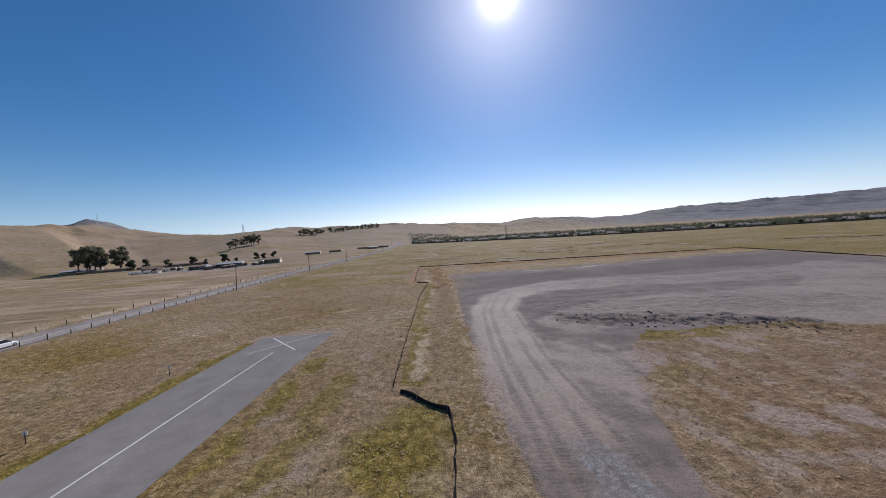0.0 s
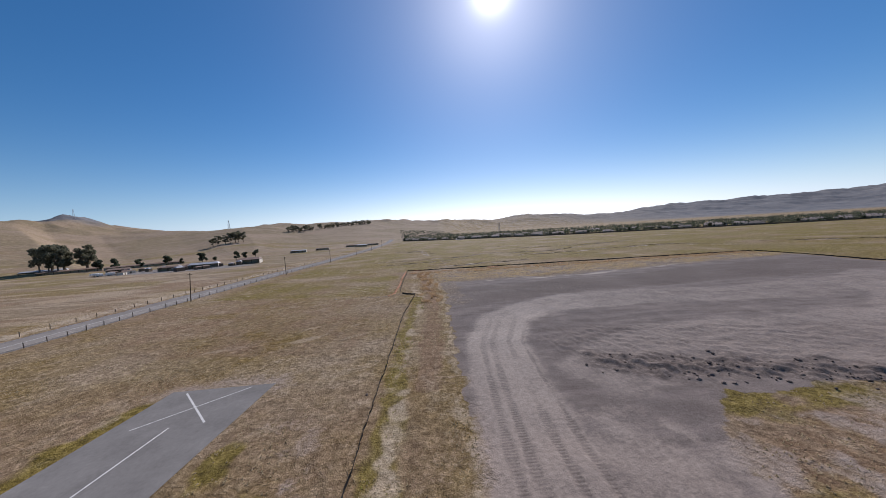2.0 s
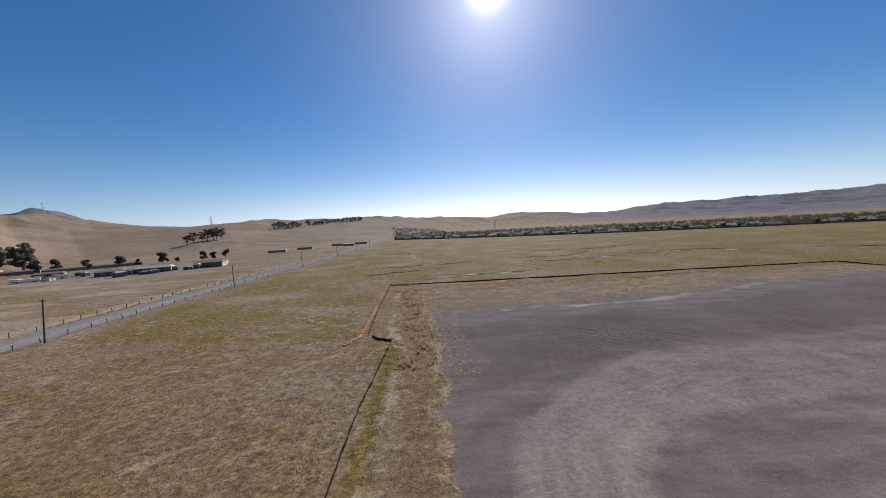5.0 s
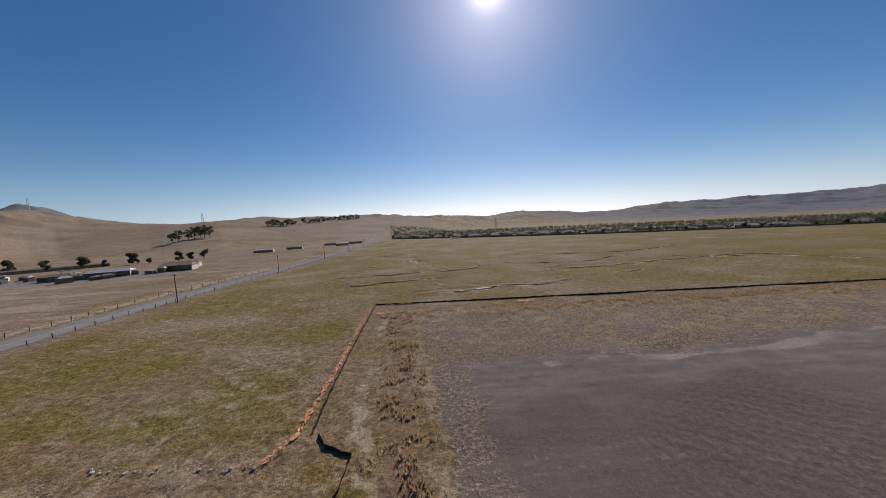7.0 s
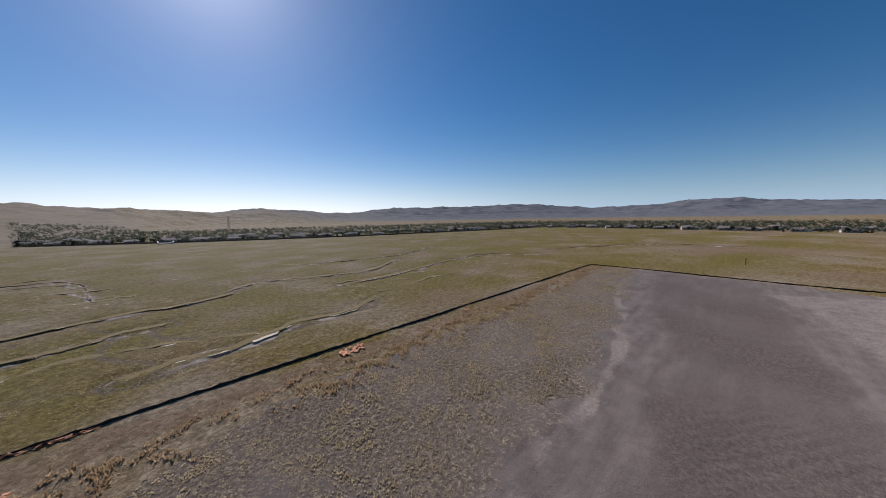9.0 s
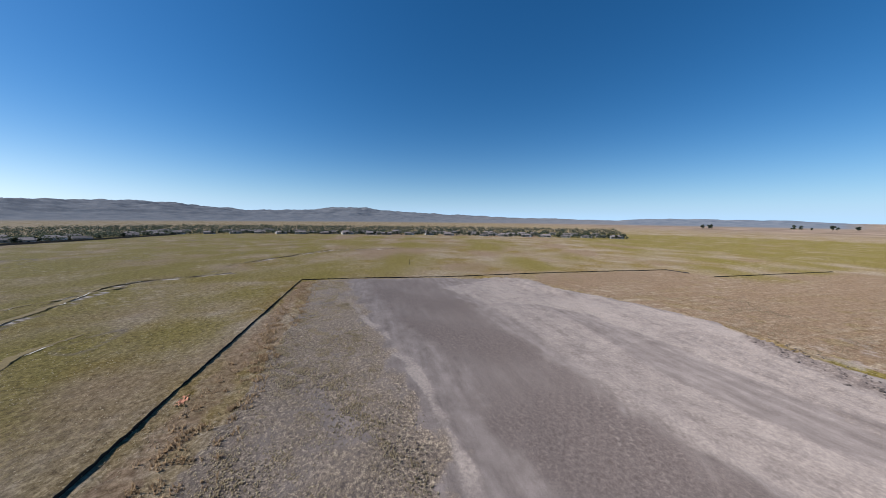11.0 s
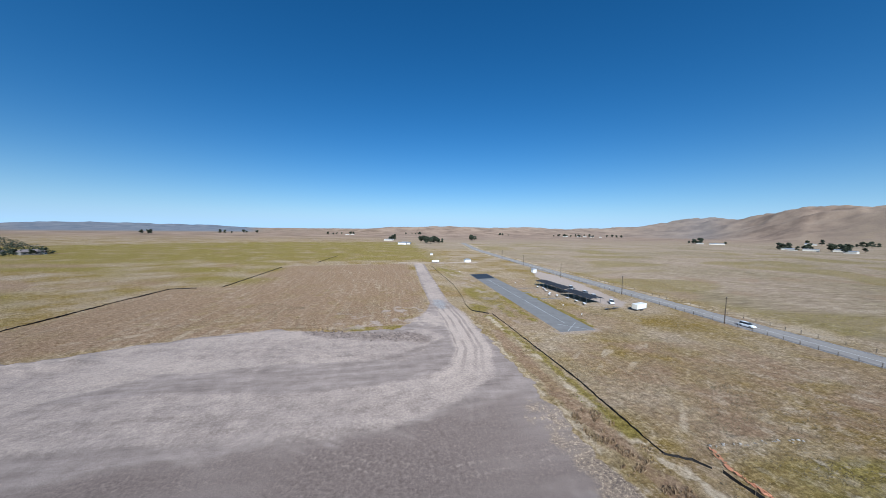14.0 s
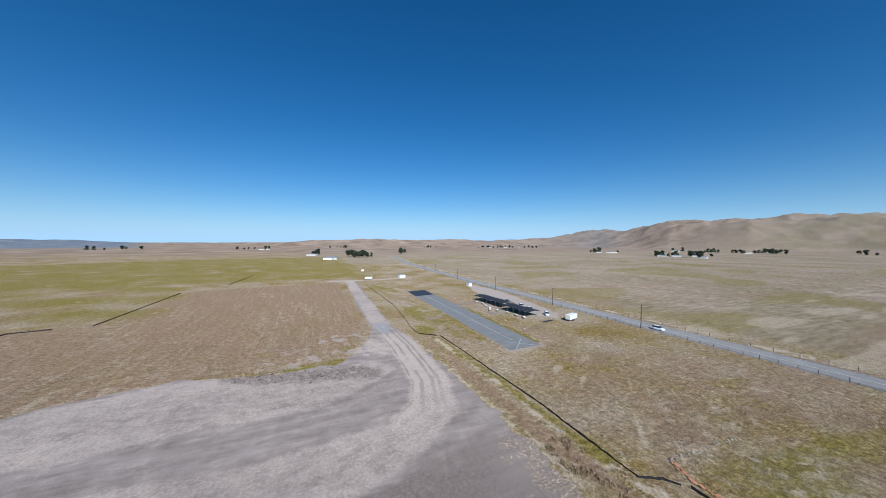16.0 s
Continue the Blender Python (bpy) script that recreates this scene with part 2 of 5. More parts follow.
ROAD = [(-150, -600), (-111, -349), (-100.5, -187), (-96, -103), (-94.5, -53), (-93, 0), (-91.5, 50), (-91, 90), (-91, 124), (-90, 185), (-87.8, 224), (-85, 298), (-85, 400), (-90, 520), (-118, 900)]
TILLED = [(-9, 102), (-22, 104.3), (-50, 109.5), (-74, 118), (-76, 84), (-60, 66), (-14, 60)]
GULLIES = [[(-2, 174), (8, 175.5), (19, 176), (26, 179.5), (33, 178), (42, 179.5), (50, 184)], [(-40, 214), (-21, 217), (-3, 221), (12, 221), (23, 225), (26, 232), (34, 239)],
           [(40, 237.5), (57, 231.7), (75, 227), (92, 236), (109, 246)], [(54, 208.8), (74, 209.7), (104, 215.4), (130, 219), (157, 221), (175, 191)],
           [(-40, 315), (-13, 301), (-6.8, 251)], [(-30, 194), (-20.7, 195.5), (-7, 200.7), (6, 203)], [(200, 200), (231, 185), (279, 153), (285, 98)], [(70, 270), (120, 262), (170, 280)]]
PALE_SOUTH = [(136, 72), (124.6, 58), (111.7, 57.6), (92.3, 46), (65.7, 39.5), (48.9, 43.2), (29.4, 45.1), (19, 44), (14, 53), (20.7, 58.7), (41.7, 67), (58, 66), (84, 69), (102, 91), (122, 100)]
INNER_DARK = [(17.3, 62.5), (23.6, 67.8), (38.4, 66.5), (58, 62), (80, 58), (70, 48), (54, 46), (38.5, 49), (28, 49), (18.5, 55)]
CROSS_ROAD = [(19, -151.5), (2, -149), (-24, -150), (-52, -151)]
YARD = [(-46, -16), (-44, 8), (-50, 24), (-60, 27), (-68, 20), (-72, -10), (-68, -34), (-56, -30)]
DRIVE = [(-84, -86), (-78, -80), (-70, -60), (-64, -30), (-61, 20), (-66, 27), (-75, 18), (-82, -20), (-88, -66)]
RUNWAY = [(-21.5, 53.0), (-34.4, 52.4), (-39.6, -76.0), (-25.6, -73.0)]

# ---- ground: one sheet from under the camera to the ridges ----
radii = [0.0]
while radii[-1] < 4650:
    radii.append(radii[-1] + max(0.45, 0.009 * radii[-1]))
NA, NR = 1280, len(radii)
ang = np.arange(NA) * 2 * math.pi / NA
rr, aa = np.meshgrid(np.array(radii[1:]), ang, indexing="ij")
gx, gy = np.concatenate([[CX], (CX + rr * np.sin(aa)).ravel()]), np.concatenate([[CY], (CY + rr * np.cos(aa)).ravel()])
rad = np.hypot(gx - CX, gy - CY)
near = rad < 700
masks = {}
for key in ("dirt", "pale", "green", "gravel", "weedy", "rut", "gold", "rust", "dark", "forest_haze", "lines", "straw"):
    masks[key] = np.zeros(gx.shape)
nx, ny = gx[near], gy[near]
wob = lumps(nx, ny, 7, 0.3) * 0.9 + lumps(nx, ny, 2.3, 1.1) * 0.5
SPOIL = [(24, 52.5), (29, 49.8), (38, 48.2), (46, 46.3), (54, 42)]
pad = inside(nx, ny, PAD) + wob * smooth(5, 30, ny) * 0.9
masks["dirt"][near] = smooth(-0.8, 0.9, pad)
lane = along(nx, ny, LANE)
strip = along(nx, ny, NORTH_STRIP)
# packed lane: paler earth, plus its sheen towards the sun painted in
pale = smooth(6.6, 4.0, lane - 2.5 * smooth(14, 40, nx) + wob * 0.35) * smooth(10, 24, ny + wob) * (0.72 - 0.16 * smooth(60, 80, ny) - 0.16 * smooth(18, 45, nx) + 0.1 * lumps(nx, ny, 13, 4.4))
pale = np.maximum(pale, smooth(-1.2, 1.2, inside(nx, ny, PALE_SOUTH) + lumps(nx, ny, 10, 4.0) * 1.6) * (0.52 + 0.12 * lumps(nx, ny, 22, 1.5)))
pale = np.maximum(pale, smooth(6, 2.0, np.hypot((nx - 17) / 1.2, (ny - 34) / 2.2) + wob * 1.5) * 0.62)
pale = np.maximum(pale, smooth(0.5, 0.95, lumps(nx, ny, 19, 5.0)) * 0.22 * (pad > 0))
dusty = smooth(-0.1, 0.7, lumps(nx, ny, 8, 6.6) + 0.5 * lumps(nx, ny, 2.7, 1.7))
pale = np.maximum(pale, dusty * smooth(-9, -12, nx) * smooth(-21.5, -17, nx - 0.03 * (ny - 52)) * smooth(48, 40, ny) * 0.5)
pale = np.maximum(pale, dusty * smooth(14, 17, nx) * smooth(62, 36, nx) * smooth(46, 38, ny - 0.1 * (nx - 20)) * smooth(8, 18, ny) * 0.64)
apron = -inside(nx, ny, RUNWAY)
pale = np.maximum(pale, smooth(4.0, 0.8, apron + wob) * smooth(49, 52, ny) * 0.55)
pale = np.maximum(pale, smooth(1.2, 0.2, np.hypot((nx - 27) / 3.4, (ny - 51.5) / 1.4) + wob * 0.3) * 0.85)
# shade of the gully banks, painted as dark lines beside the silt
crease = np.zeros(nx.shape)
for g, line in enumerate(GULLIES):
    cut = along(nx, ny, line) + lumps(nx, ny, 17, 7.0 + g) * 1.2 + lumps(nx, ny, 5, 1.0 + g) * 0.6
    seen = smooth(-0.35, 0.15, lumps(nx, ny, 15, 3.3 + g) + 0.5 * lumps(nx, ny, 5, 2.2 + g))
    pale = np.maximum(pale, smooth(0.75, 0.2, np.abs(cut - 0.8)) * seen * 1.5)
    crease = np.maximum(crease, smooth(0.9, 0.3, np.abs(cut - 1.9)) * smooth(-0.4, 0.3, lumps(nx, ny, 16, 5.3 + g)))
pale = np.maximum(pale, smooth(4.2, 3.0, along(nx, ny, CROSS_ROAD) + 0.3 * wob) * 0.95)
pale = np.maximum(pale, smooth(5.0, 3.0, along(nx, ny, [(10, 12), (8.5, -30), (6.5, -85), (4.2, -148)]) + 0.6 * wob) * (0.5 + 0.2 * lumps(nx, ny, 40, 2.2)))
# darker tilled soil, with its self-shading against the sun put into the colour
dark = smooth(-4, 4, inside(nx, ny, [(3, 84), (10, 86), (30, 93), (60, 95), (110, 98), (142, 100), (145, 128), (112, 128), (72, 118), (40, 115), (17, 114), (4, 108)]) + wob * 2) * (0.7 + 0.3 * lumps(nx, ny, 33, 2.4))
inner = smooth(-1.5, 1.5, inside(nx, ny, INNER_DARK) + wob)
# a little of the clods' backlit shade put into the soil colour
dark = np.maximum(dark, inner * 0.3)
dark = np.maximum(dark, smooth(6.0, 1.5, along(nx, ny, SPOIL) + wob * 1.4))
dark = np.maximum(dark, smooth(2.0, 0.6, along(nx, ny, [(4.2, 14), (4.4, 30), (3.6, 46)]) + wob * 0.5) * 0.7)
fine_lines = smooth(0.45, 0.85, np.sin(2.1 * (np.hypot(nx - 45, ny - 45) + 1.2 * lumps(nx, ny, 30, 5.5)))) * smooth(0.05, 0.6, lumps(nx, ny, 24, 8.8))
ribs = smooth(12, 4, np.hypot((nx - 36) / 1.7, ny - 103) + wob * 2) * smooth(0.0, 0.7, np.sin(4.2 * (nx * 0.62 + ny * 0.78) + 1.2 * lumps(nx, ny, 6, 2.0))) * 1.3
wheel = np.zeros(nx.shape)
for k, (cx0, cy0, r0) in enumerate(((44, 30, 40), (44, 30, 38.2), (64, 18, 48), (64, 18, 46.2), (48, 40, 21), (48, 40, 19.3), (80, 5, 66), (80, 5, 64.2), (20, 60, 44), (20, 60, 42.2))):
    wheel = np.maximum(wheel, smooth(0.55, 0.15, np.abs(np.hypot(nx - cx0, ny - cy0) - r0 + 0.4 * lumps(nx, ny, 15, k))) * (pad > 0) * (ny > 46))
pale = np.maximum(pale * (1 - 0.5 * dark * (lane > 6)), wheel * 0.24)
streak = smooth(1.5, 0.4, np.abs(strip + lumps(nx, ny, 9, 2.0) * 0.9)) * (0.62 + 0.5 * lumps(nx, ny, 12, 3.7))
pale = np.maximum(pale, np.minimum(streak, 0.72))
# thin meadow creases, their shade painted as dark lines too
veins = smooth(0.06, 0.015, np.abs(lumps(nx, ny, 34, 6.2))) * smooth(0.0, 0.5, lumps(nx, ny, 55, 1.9)) * smooth(166, 176, ny) * 0.8
pale = np.maximum(pale, smooth(-1.5, 2.0, inside(nx, ny, YARD) + wob) * 0.4)
pale = np.maximum(pale, smooth(-1.2, 1.2, inside(nx, ny, DRIVE) + wob * 0.6) * 0.85)
masks["dark"][near] = dark
masks["pale"][near] = pale
masks["lines"][near] = np.maximum(np.maximum(fine_lines * (0.05 + 0.95 * dark * (ny < 70)), ribs) * smooth(0, 4, pad), np.maximum(np.minimum(crease, 1.0), veins))
broken = smooth(-0.35, 0.5, lumps(nx, ny, 3.2, 2.9) + 0.4 * lumps(nx, ny, 9, 0.9))
straw = smooth(1.5, 0.3, np.abs(inside(nx, ny, PAD) + 0.9 + wob * 0.8)) * smooth(20, 40, ny) * (nx < 9) * broken * 0.6
straw = np.maximum(straw, smooth(1.5, 0.3, along(nx, ny, [(-4.2, 33), (-4.9, 62), (-4.2, 100), (-8.0, 114), (-9.8, 152)]) + wob * 0.6) * broken * 0.8)
straw = np.maximum(straw, smooth(13, 4, np.hypot((nx + 30) / 1.6, ny - 119) + wob * 4) * smooth(-0.2, 0.8, lumps(nx, ny, 4, 1.2)) * 0.5)
straw = np.maximum(straw, smooth(0.0, 0.9, lumps(nx, ny, 4.5, 6.5)) * smooth(-0.2, 0.6, lumps(nx, ny, 40, 9.2)) * 0.4 * (pad < 0))
straw = np.maximum(straw, smooth(6, 1.0, np.hypot((nx + 25) / 1.8, ny - 55) + wob * 2) * 0.34)
straw = np.maximum(straw, smooth(0.05, 0.6, lumps(nx * 0.35, ny, 16, 4.3)) * smooth(-96, -102, nx) * smooth(20, 50, ny) * smooth(330, 260, ny) * 0.5)
straw = np.maximum(straw, smooth(0.55, 0.95, lumps(nx, ny, 2.6, 5.5)) * smooth(-0.1, 0.5, lumps(nx, ny, 19, 3.9)) * smooth(-5, -14, nx) * smooth(88, 108, ny) * 0.7)
straw = np.maximum(straw, smooth(3.0, 0.8, np.abs(along(nx, ny, ROAD) - 9.5 + wob)) * (nx < -92) * broken * 0.95)
tilth = smooth(-1, 2, inside(nx, ny, TILLED))
furrow = lumps((nx * 0.62 - ny * 0.78), (nx * 0.78 + ny * 0.62) * 0.13, 2.4, 0.2)
straw = np.maximum(straw, tilth * smooth(0.35, 0.95, furrow) * smooth(-0.4, 0.7, lumps(nx, ny, 17, 5.2)) * 0.5)
southfield = smooth(14, 20, nx) * smooth(130, 110, nx) * smooth(44, 36, ny - 0.08 * (nx - 30)) * smooth(-60, -20, ny)
straw = np.maximum(straw, southfield * smooth(0.2, 0.9, lumps(nx - 0.06 * ny, ny * 0.12, 3.4, 0.4) + 0.7 * lumps(nx, ny, 5, 7.4)) * (0.24 + 0.3 * smooth(30, 44, ny)))
masks["straw"][near] = straw
yard = smooth(1.15, 0.7, np.hypot((nx + 212) / 72, (ny - 268) / 26) + wob * 0.06)
masks["gravel"][near] = np.maximum(yard * 0.62, np.maximum(smooth(-1, 1.5, inside(nx, ny, [(6.6, 4), (6.8, 14), (9.3, 20.5), (12.5, 19), (13.6, 10), (12.4, 2)]) + wob) * 0.6,
                                   np.maximum(smooth(-1.2, 0.8, inside(nx, ny, DRIVE) + wob * 0.6) * 0.3, smooth(6.2, 5.0, along(nx, ny, ROAD) + 0.4 * wob))))
verge = lumps(nx, ny, 30, 8.0)
green = smooth(0.0, 0.9, lumps(nx, ny, 22, 1.9)) * 0.25
green = np.maximum(green, smooth(6.5, 2, np.hypot((nx + 4.2) / 1.0, (ny - 20) / 1.6) + wob) * 0.95)
green = np.maximum(green, smooth(2.2, 0.6, along(nx, ny, [(-4.6, 32), (-5.8, 60), (-5.6, 100)]) + wob * 0.7) * 0.75)
green = np.maximum(green, smooth(150, 168, ny + wob) * (0.56 + 0.34 * verge) * smooth(-80, -70, nx))
green = np.maximum(green, smooth(146, 152, nx) * smooth(-60, -20, ny) * (0.4 + 0.5 * lumps(nx * 0.6, ny + 0.3 * nx, 60, 6.1)))
green = np.maximum(green, smooth(-20, -70, ny + 0.35 * (nx - 120)) * smooth(86, 116, nx + 0.18 * (ny + 50) + 6 * verge) * (0.46 + 0.36 * lumps(nx * 0.4, ny, 40, 3.3)))
green = np.maximum(green, smooth(-155, -185, ny) * smooth(-60, 0, nx) * (0.7 + 0.3 * verge))
green = np.maximum(green, smooth(-4, -9, nx) * smooth(-25, -18, nx) * smooth(28, 10, ny) * smooth(-150, -110, ny) * (0.55 + 0.45 * lumps(nx, ny, 26, 5.1)))
green = np.maximum(green, smooth(5, 0, np.hypot((nx - 24) / 1.1, (ny - 30) / 1.8) + wob * 2) * 0.7)
for strip_line, wd, amount in (([(-35, 48), (-36, 20), (-38, -10)], 2.6, 0.9), ([(-19.5, 40), (-20.5, 16), (-22, -8)], 1.8, 0.8), ([(-13, 34), (-14.5, 10), (-17, -15)], 2.2, 0.6)):
    green = np.maximum(green, smooth(wd, wd * 0.3, along(nx, ny, strip_line) + wob * 0.9 + lumps(nx, ny, 6, 3.0) * 0.8) * amount)
green = np.maximum(green, smooth(4.0, 1.0, along(nx, ny, [(29, 42), (35, 43.5), (42, 41)]) + wob * 1.5) * 0.85)
green = np.maximum(green, smooth(105, 108, ny + 0.16 * (nx + 14) + wob * 0.4) * smooth(-15, -17, nx) * smooth(158, 142, ny) * smooth(-84, -74, nx) * (0.56 + 0.3 * lumps(nx, ny, 18, 7.2)))
green = np.maximum(green, smooth(-98, -112, nx) * smooth(-0.1, 0.6, lumps(nx * 0.5, ny, 60, 2.7)) * 0.5)
green = np.maximum(green, southfield * smooth(0.35, 0.8, lumps(nx, ny, 9, 4.9) + 0.3 * lumps(nx, ny, 3, 2.1)) * 0.35)
masks["green"][near] = np.clip(green, 0, 1)
weedy = smooth(-3, -1, pad) * smooth(1.5, 7, (ny - (118 + 0.13 * np.clip(nx - 40, 0, 110))) + wob * 2)
weedy = np.maximum(weedy, smooth(7, 2.5, along(nx, ny, [(3, 50), (3, 95), (0.5, 145)]) + wob * 2) * 0.8 * smooth(80, 98, ny))
weedy = np.maximum(weedy, inner * 0.2)
weedy = weedy * (0.78 + 0.45 * lumps(nx, ny, 15, 6.3) + 0.2 * lumps(nx, ny, 4, 1.3))
masks["weedy"][near] = np.clip(weedy, 0, 1.2)
rut = np.zeros(nx.shape)
for off, w in ((-2.4, 0.42), (-0.8, 0.42), (2.1, 0.4), (4.4, 0.26)):
    shifted = [(x + off * 0.95, y + (off * -0.6 if x > 12 else 0)) for x, y in LANE]
    rut = np.maximum(rut, smooth(w * 1.4, w * 0.6, along(nx, ny, shifted) + 0.15 * lumps(nx, ny, 6, off)) * np.clip(0.8 + (0.3 if off < 0 else 0.8) * lumps(nx, ny, 9, off + 2), 0, 1))
rut *= (0.25 + 0.75 * smooth(80, 60, ny)) * smooth(4, 16, ny)
masks["rut"][near] = rut
masks["gold"] = np.maximum(smooth(380, 520, rad) * smooth(120, -40, gx), smooth(-104, -120, gx) * (gy > -400) * 0.8)
rust = smooth(2.6, 1.0, along(nx, ny, [(-1.2, 50), (-1.2, 85), (-1.8, 104), (-4, 125), (-6, 148)]) + wob * 0.7) * 0.9
rust = np.maximum(rust, smooth(3.5, 1.5, along(nx, ny, [(-10, 157), (30, 155), (80, 153.5), (144, 153)]) + wob) * 0.7)
rust = np.maximum(rust, smooth(0.0, 0.8, lumps(nx, ny, 45, 2.6)) * 0.5 * (pad < 0) * (ny > -60))
rust = np.maximum(rust, smooth(-0.5, 0.5, lumps(nx, ny, 26, 4.6)) * smooth(70, 100, ny) * smooth(240, 175, ny) * smooth(5, -15, nx) * 0.6)
rust = np.maximum(rust, smooth(-6, 6, inside(nx, ny, [(16, 10), (20, 32), (30, 44), (66, 41), (94, 47), (126, 58), (143, 46), (141, -36), (114, -40), (112, -130), (14, -145), (12, -40)])) * 0.8)
rust = np.maximum(rust, smooth(150, 156, nx) * smooth(0.0, 0.6, lumps(nx * 0.6, ny + 0.3 * nx, 60, 3.2)) * 0.7)
rust = np.maximum(rust, tilth * (0.5 + 0.3 * lumps(nx, ny, 12, 3.6)))
masks["rust"][near] = rust
bearing = np.degrees(np.arctan2(gx - CX, gy - CY))
# far wooded ranges, painted with the blue of distance haze
masks["forest_haze"] = smooth(1700, 2700, rad) * np.interp(bearing, [-180, -172, -140, -129, -124, -110, -60, 12, 40, 134, 136, 157, 160, 180], [0.1, 0.1, 0.25, 0.6, 0.25, 0.15, 0.1, 0.4, 0.92, 0.9, 1.0, 1.0, 0.1, 0.1])
masks["forest_haze"] = np.maximum(masks["forest_haze"], smooth(-54.5, -53, bearing) * smooth(-47.5, -49, bearing) * smooth(1350, 1600, rad) * 0.9)
gzv = lie(gx, gy) + hills(gx, gy)
gzv += smooth(300, 900, rad) * lumps(gx, gy, 420, 1.4) * np.clip(hills(gx, gy), 0, 90) * 0.09
gzv += smooth(900, 2000, rad) * lumps(gx, gy, 230, 3.4) * np.clip(hills(gx, gy), 0, 120) * 0.12
folds = 1 - np.abs(lumps(gx, gy, 150, 5.1)) - 0.5 * np.abs(lumps(gx, gy, 62, 2.8))
gzv += smooth(700, 1500, rad) * folds * np.clip(hills(gx, gy), 0, 140) * 0.085
rough_ground = np.zeros(gx.shape)
soft = 1 - masks["dirt"][near]
rough_ground[near] = (lumps(nx, ny, 3.1, 0.7) * 0.05 + lumps(nx, ny, 1.35, 4.4) * 0.045) * (0.25 + 0.75 * soft) + lumps(nx, ny, 16, 2.2) * 0.10
rough_ground[near] -= rut * 0.08
rough_ground[near] += masks["dirt"][near] * lumps(nx, ny, 9, 9.1) * 0.07
tilled = smooth(-1, 2, inside(nx, ny, TILLED))
rough_ground[near] += tilled * (0.05 * lumps(nx, ny, 1.5, 8.2) + 0.04 * np.sin((nx * 0.62 - ny * 0.78) * 2.3 + 2.0 * lumps(nx, ny, 25, 2.9)) * smooth(-0.2, 0.6, lumps(nx, ny, 18, 5.9)))
spoil = smooth(4.5, 1, along(nx, ny, SPOIL) + wob) * np.clip(lumps(nx, ny, 1.9, 6.6) + 0.3, 0, 2) * 0.42
spoil += smooth(7, 1, along(nx, ny, [(104, 58), (114, 63), (126, 62), (136, 72)]) + wob) * (0.9 + 0.3 * lumps(nx, ny, 5.5, 7.7))
rough_ground[near] += spoil + inner * np.clip(lumps(nx, ny, 1.7, 3.1) + 0.4 * lumps(nx, ny, 4.1, 1.1), -0.6, 1.5) * 0.11
rough_ground[near] -= masks["lines"][near] * 0.05
for g, line in enumerate(GULLIES):
    rough_ground[near] -= smooth(3.0, 0.5, np.abs(along(nx, ny, line) + lumps(nx, ny, 17, 7.0 + g) * 1.5 + lumps(nx, ny, 5, 1.0 + g) * 0.7 - 2.2)) * 0.3
road_d = along(nx, ny, ROAD)
flat = smooth(8.5, 5.5, road_d)
rwy = inside(nx, ny, RUNWAY)
flat = np.maximum(flat, smooth(-2.5, -0.5, rwy))
rough_ground[near] *= 1 - flat
gzv += rough_ground
gzv[near] -= smooth(5.0, 4.6, road_d) * 0.10 + smooth(0.3, 0.8, rwy) * 0.10
quads = []
idx = 1 + np.arange((NR - 1) * NA).reshape(NR - 1, NA)
nxt = np.roll(idx, -1, axis=1)
quads = np.stack([idx[:-1], idx[1:], nxt[1:], nxt[:-1]], -1).reshape(-1, 4)[:, ::-1]
tris = np.stack([np.zeros(NA, int), nxt[0], idx[0]], -1)
me = bpy.data.meshes.new("ground")
me.vertices.add(len(gx))
me.vertices.foreach_set("co", np.stack([gx, gy, gzv], -1).astype(np.float32).ravel())
loops = np.concatenate([tris.ravel(), quads.ravel()])
me.loops.add(len(loops))
me.loops.foreach_set("vertex_index", loops.astype(np.int32))
starts = np.concatenate([np.arange(NA) * 3, NA * 3 + np.arange(len(quads)) * 4])
me.polygons.add(len(starts))
me.polygons.foreach_set("loop_start", starts.astype(np.int32))
me.update(calc_edges=True)
me.polygons.foreach_set("use_smooth", np.ones(len(starts), bool))
for name, keys in (("cover_a", ("dirt", "pale", "green", "gravel")), ("cover_b", ("weedy", "rut", "gold", "rust")), ("cover_c", ("dark", "forest_haze", "lines", "straw"))):
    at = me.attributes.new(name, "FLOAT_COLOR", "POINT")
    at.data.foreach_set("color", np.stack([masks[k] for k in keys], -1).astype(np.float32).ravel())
ground = tagged(new("ground", me), "dry grass plain with bare graded dirt, ringed by golden hills", "ground", kind="structure")
if me.polygons[len(me.polygons) // 2].normal.z < 0:
    me.flip_normals()

m, nt, b = mat("ground", 0.95)
b.inputs["Specular IOR Level"].default_value = 0.1
pos = nt.nodes.new("ShaderNodeNewGeometry").outputs["Position"]
ca, cb, cc = [nt.nodes.new("ShaderNodeAttribute") for _ in range(3)]
ca.attribute_name, cb.attribute_name, cc.attribute_name = "cover_a", "cover_b", "cover_c"
sa, sb, sc = [nt.nodes.new("ShaderNodeSeparateColor") for _ in range(3)]
nt.links.new(cc.outputs["Color"], sc.inputs["Color"])
nt.links.new(ca.outputs["Color"], sa.inputs["Color"])
nt.links.new(cb.outputs["Color"], sb.inputs["Color"])
n_big, n_mid, n_small, n_fine = noise_node(nt, 0.035, 5, 0.6, pos), noise_node(nt, 0.35, 5, 0.65, pos), noise_node(nt, 1.9, 5, 0.7, pos), noise_node(nt, 9.0, 4, 0.7, pos)
stretch = nt.nodes.new("ShaderNodeMapping")
stretch.inputs["Scale"].default_value = (0.16, 0.9, 1.0)
stretch.inputs["Rotation"].default_value = (0, 0, radians(12))
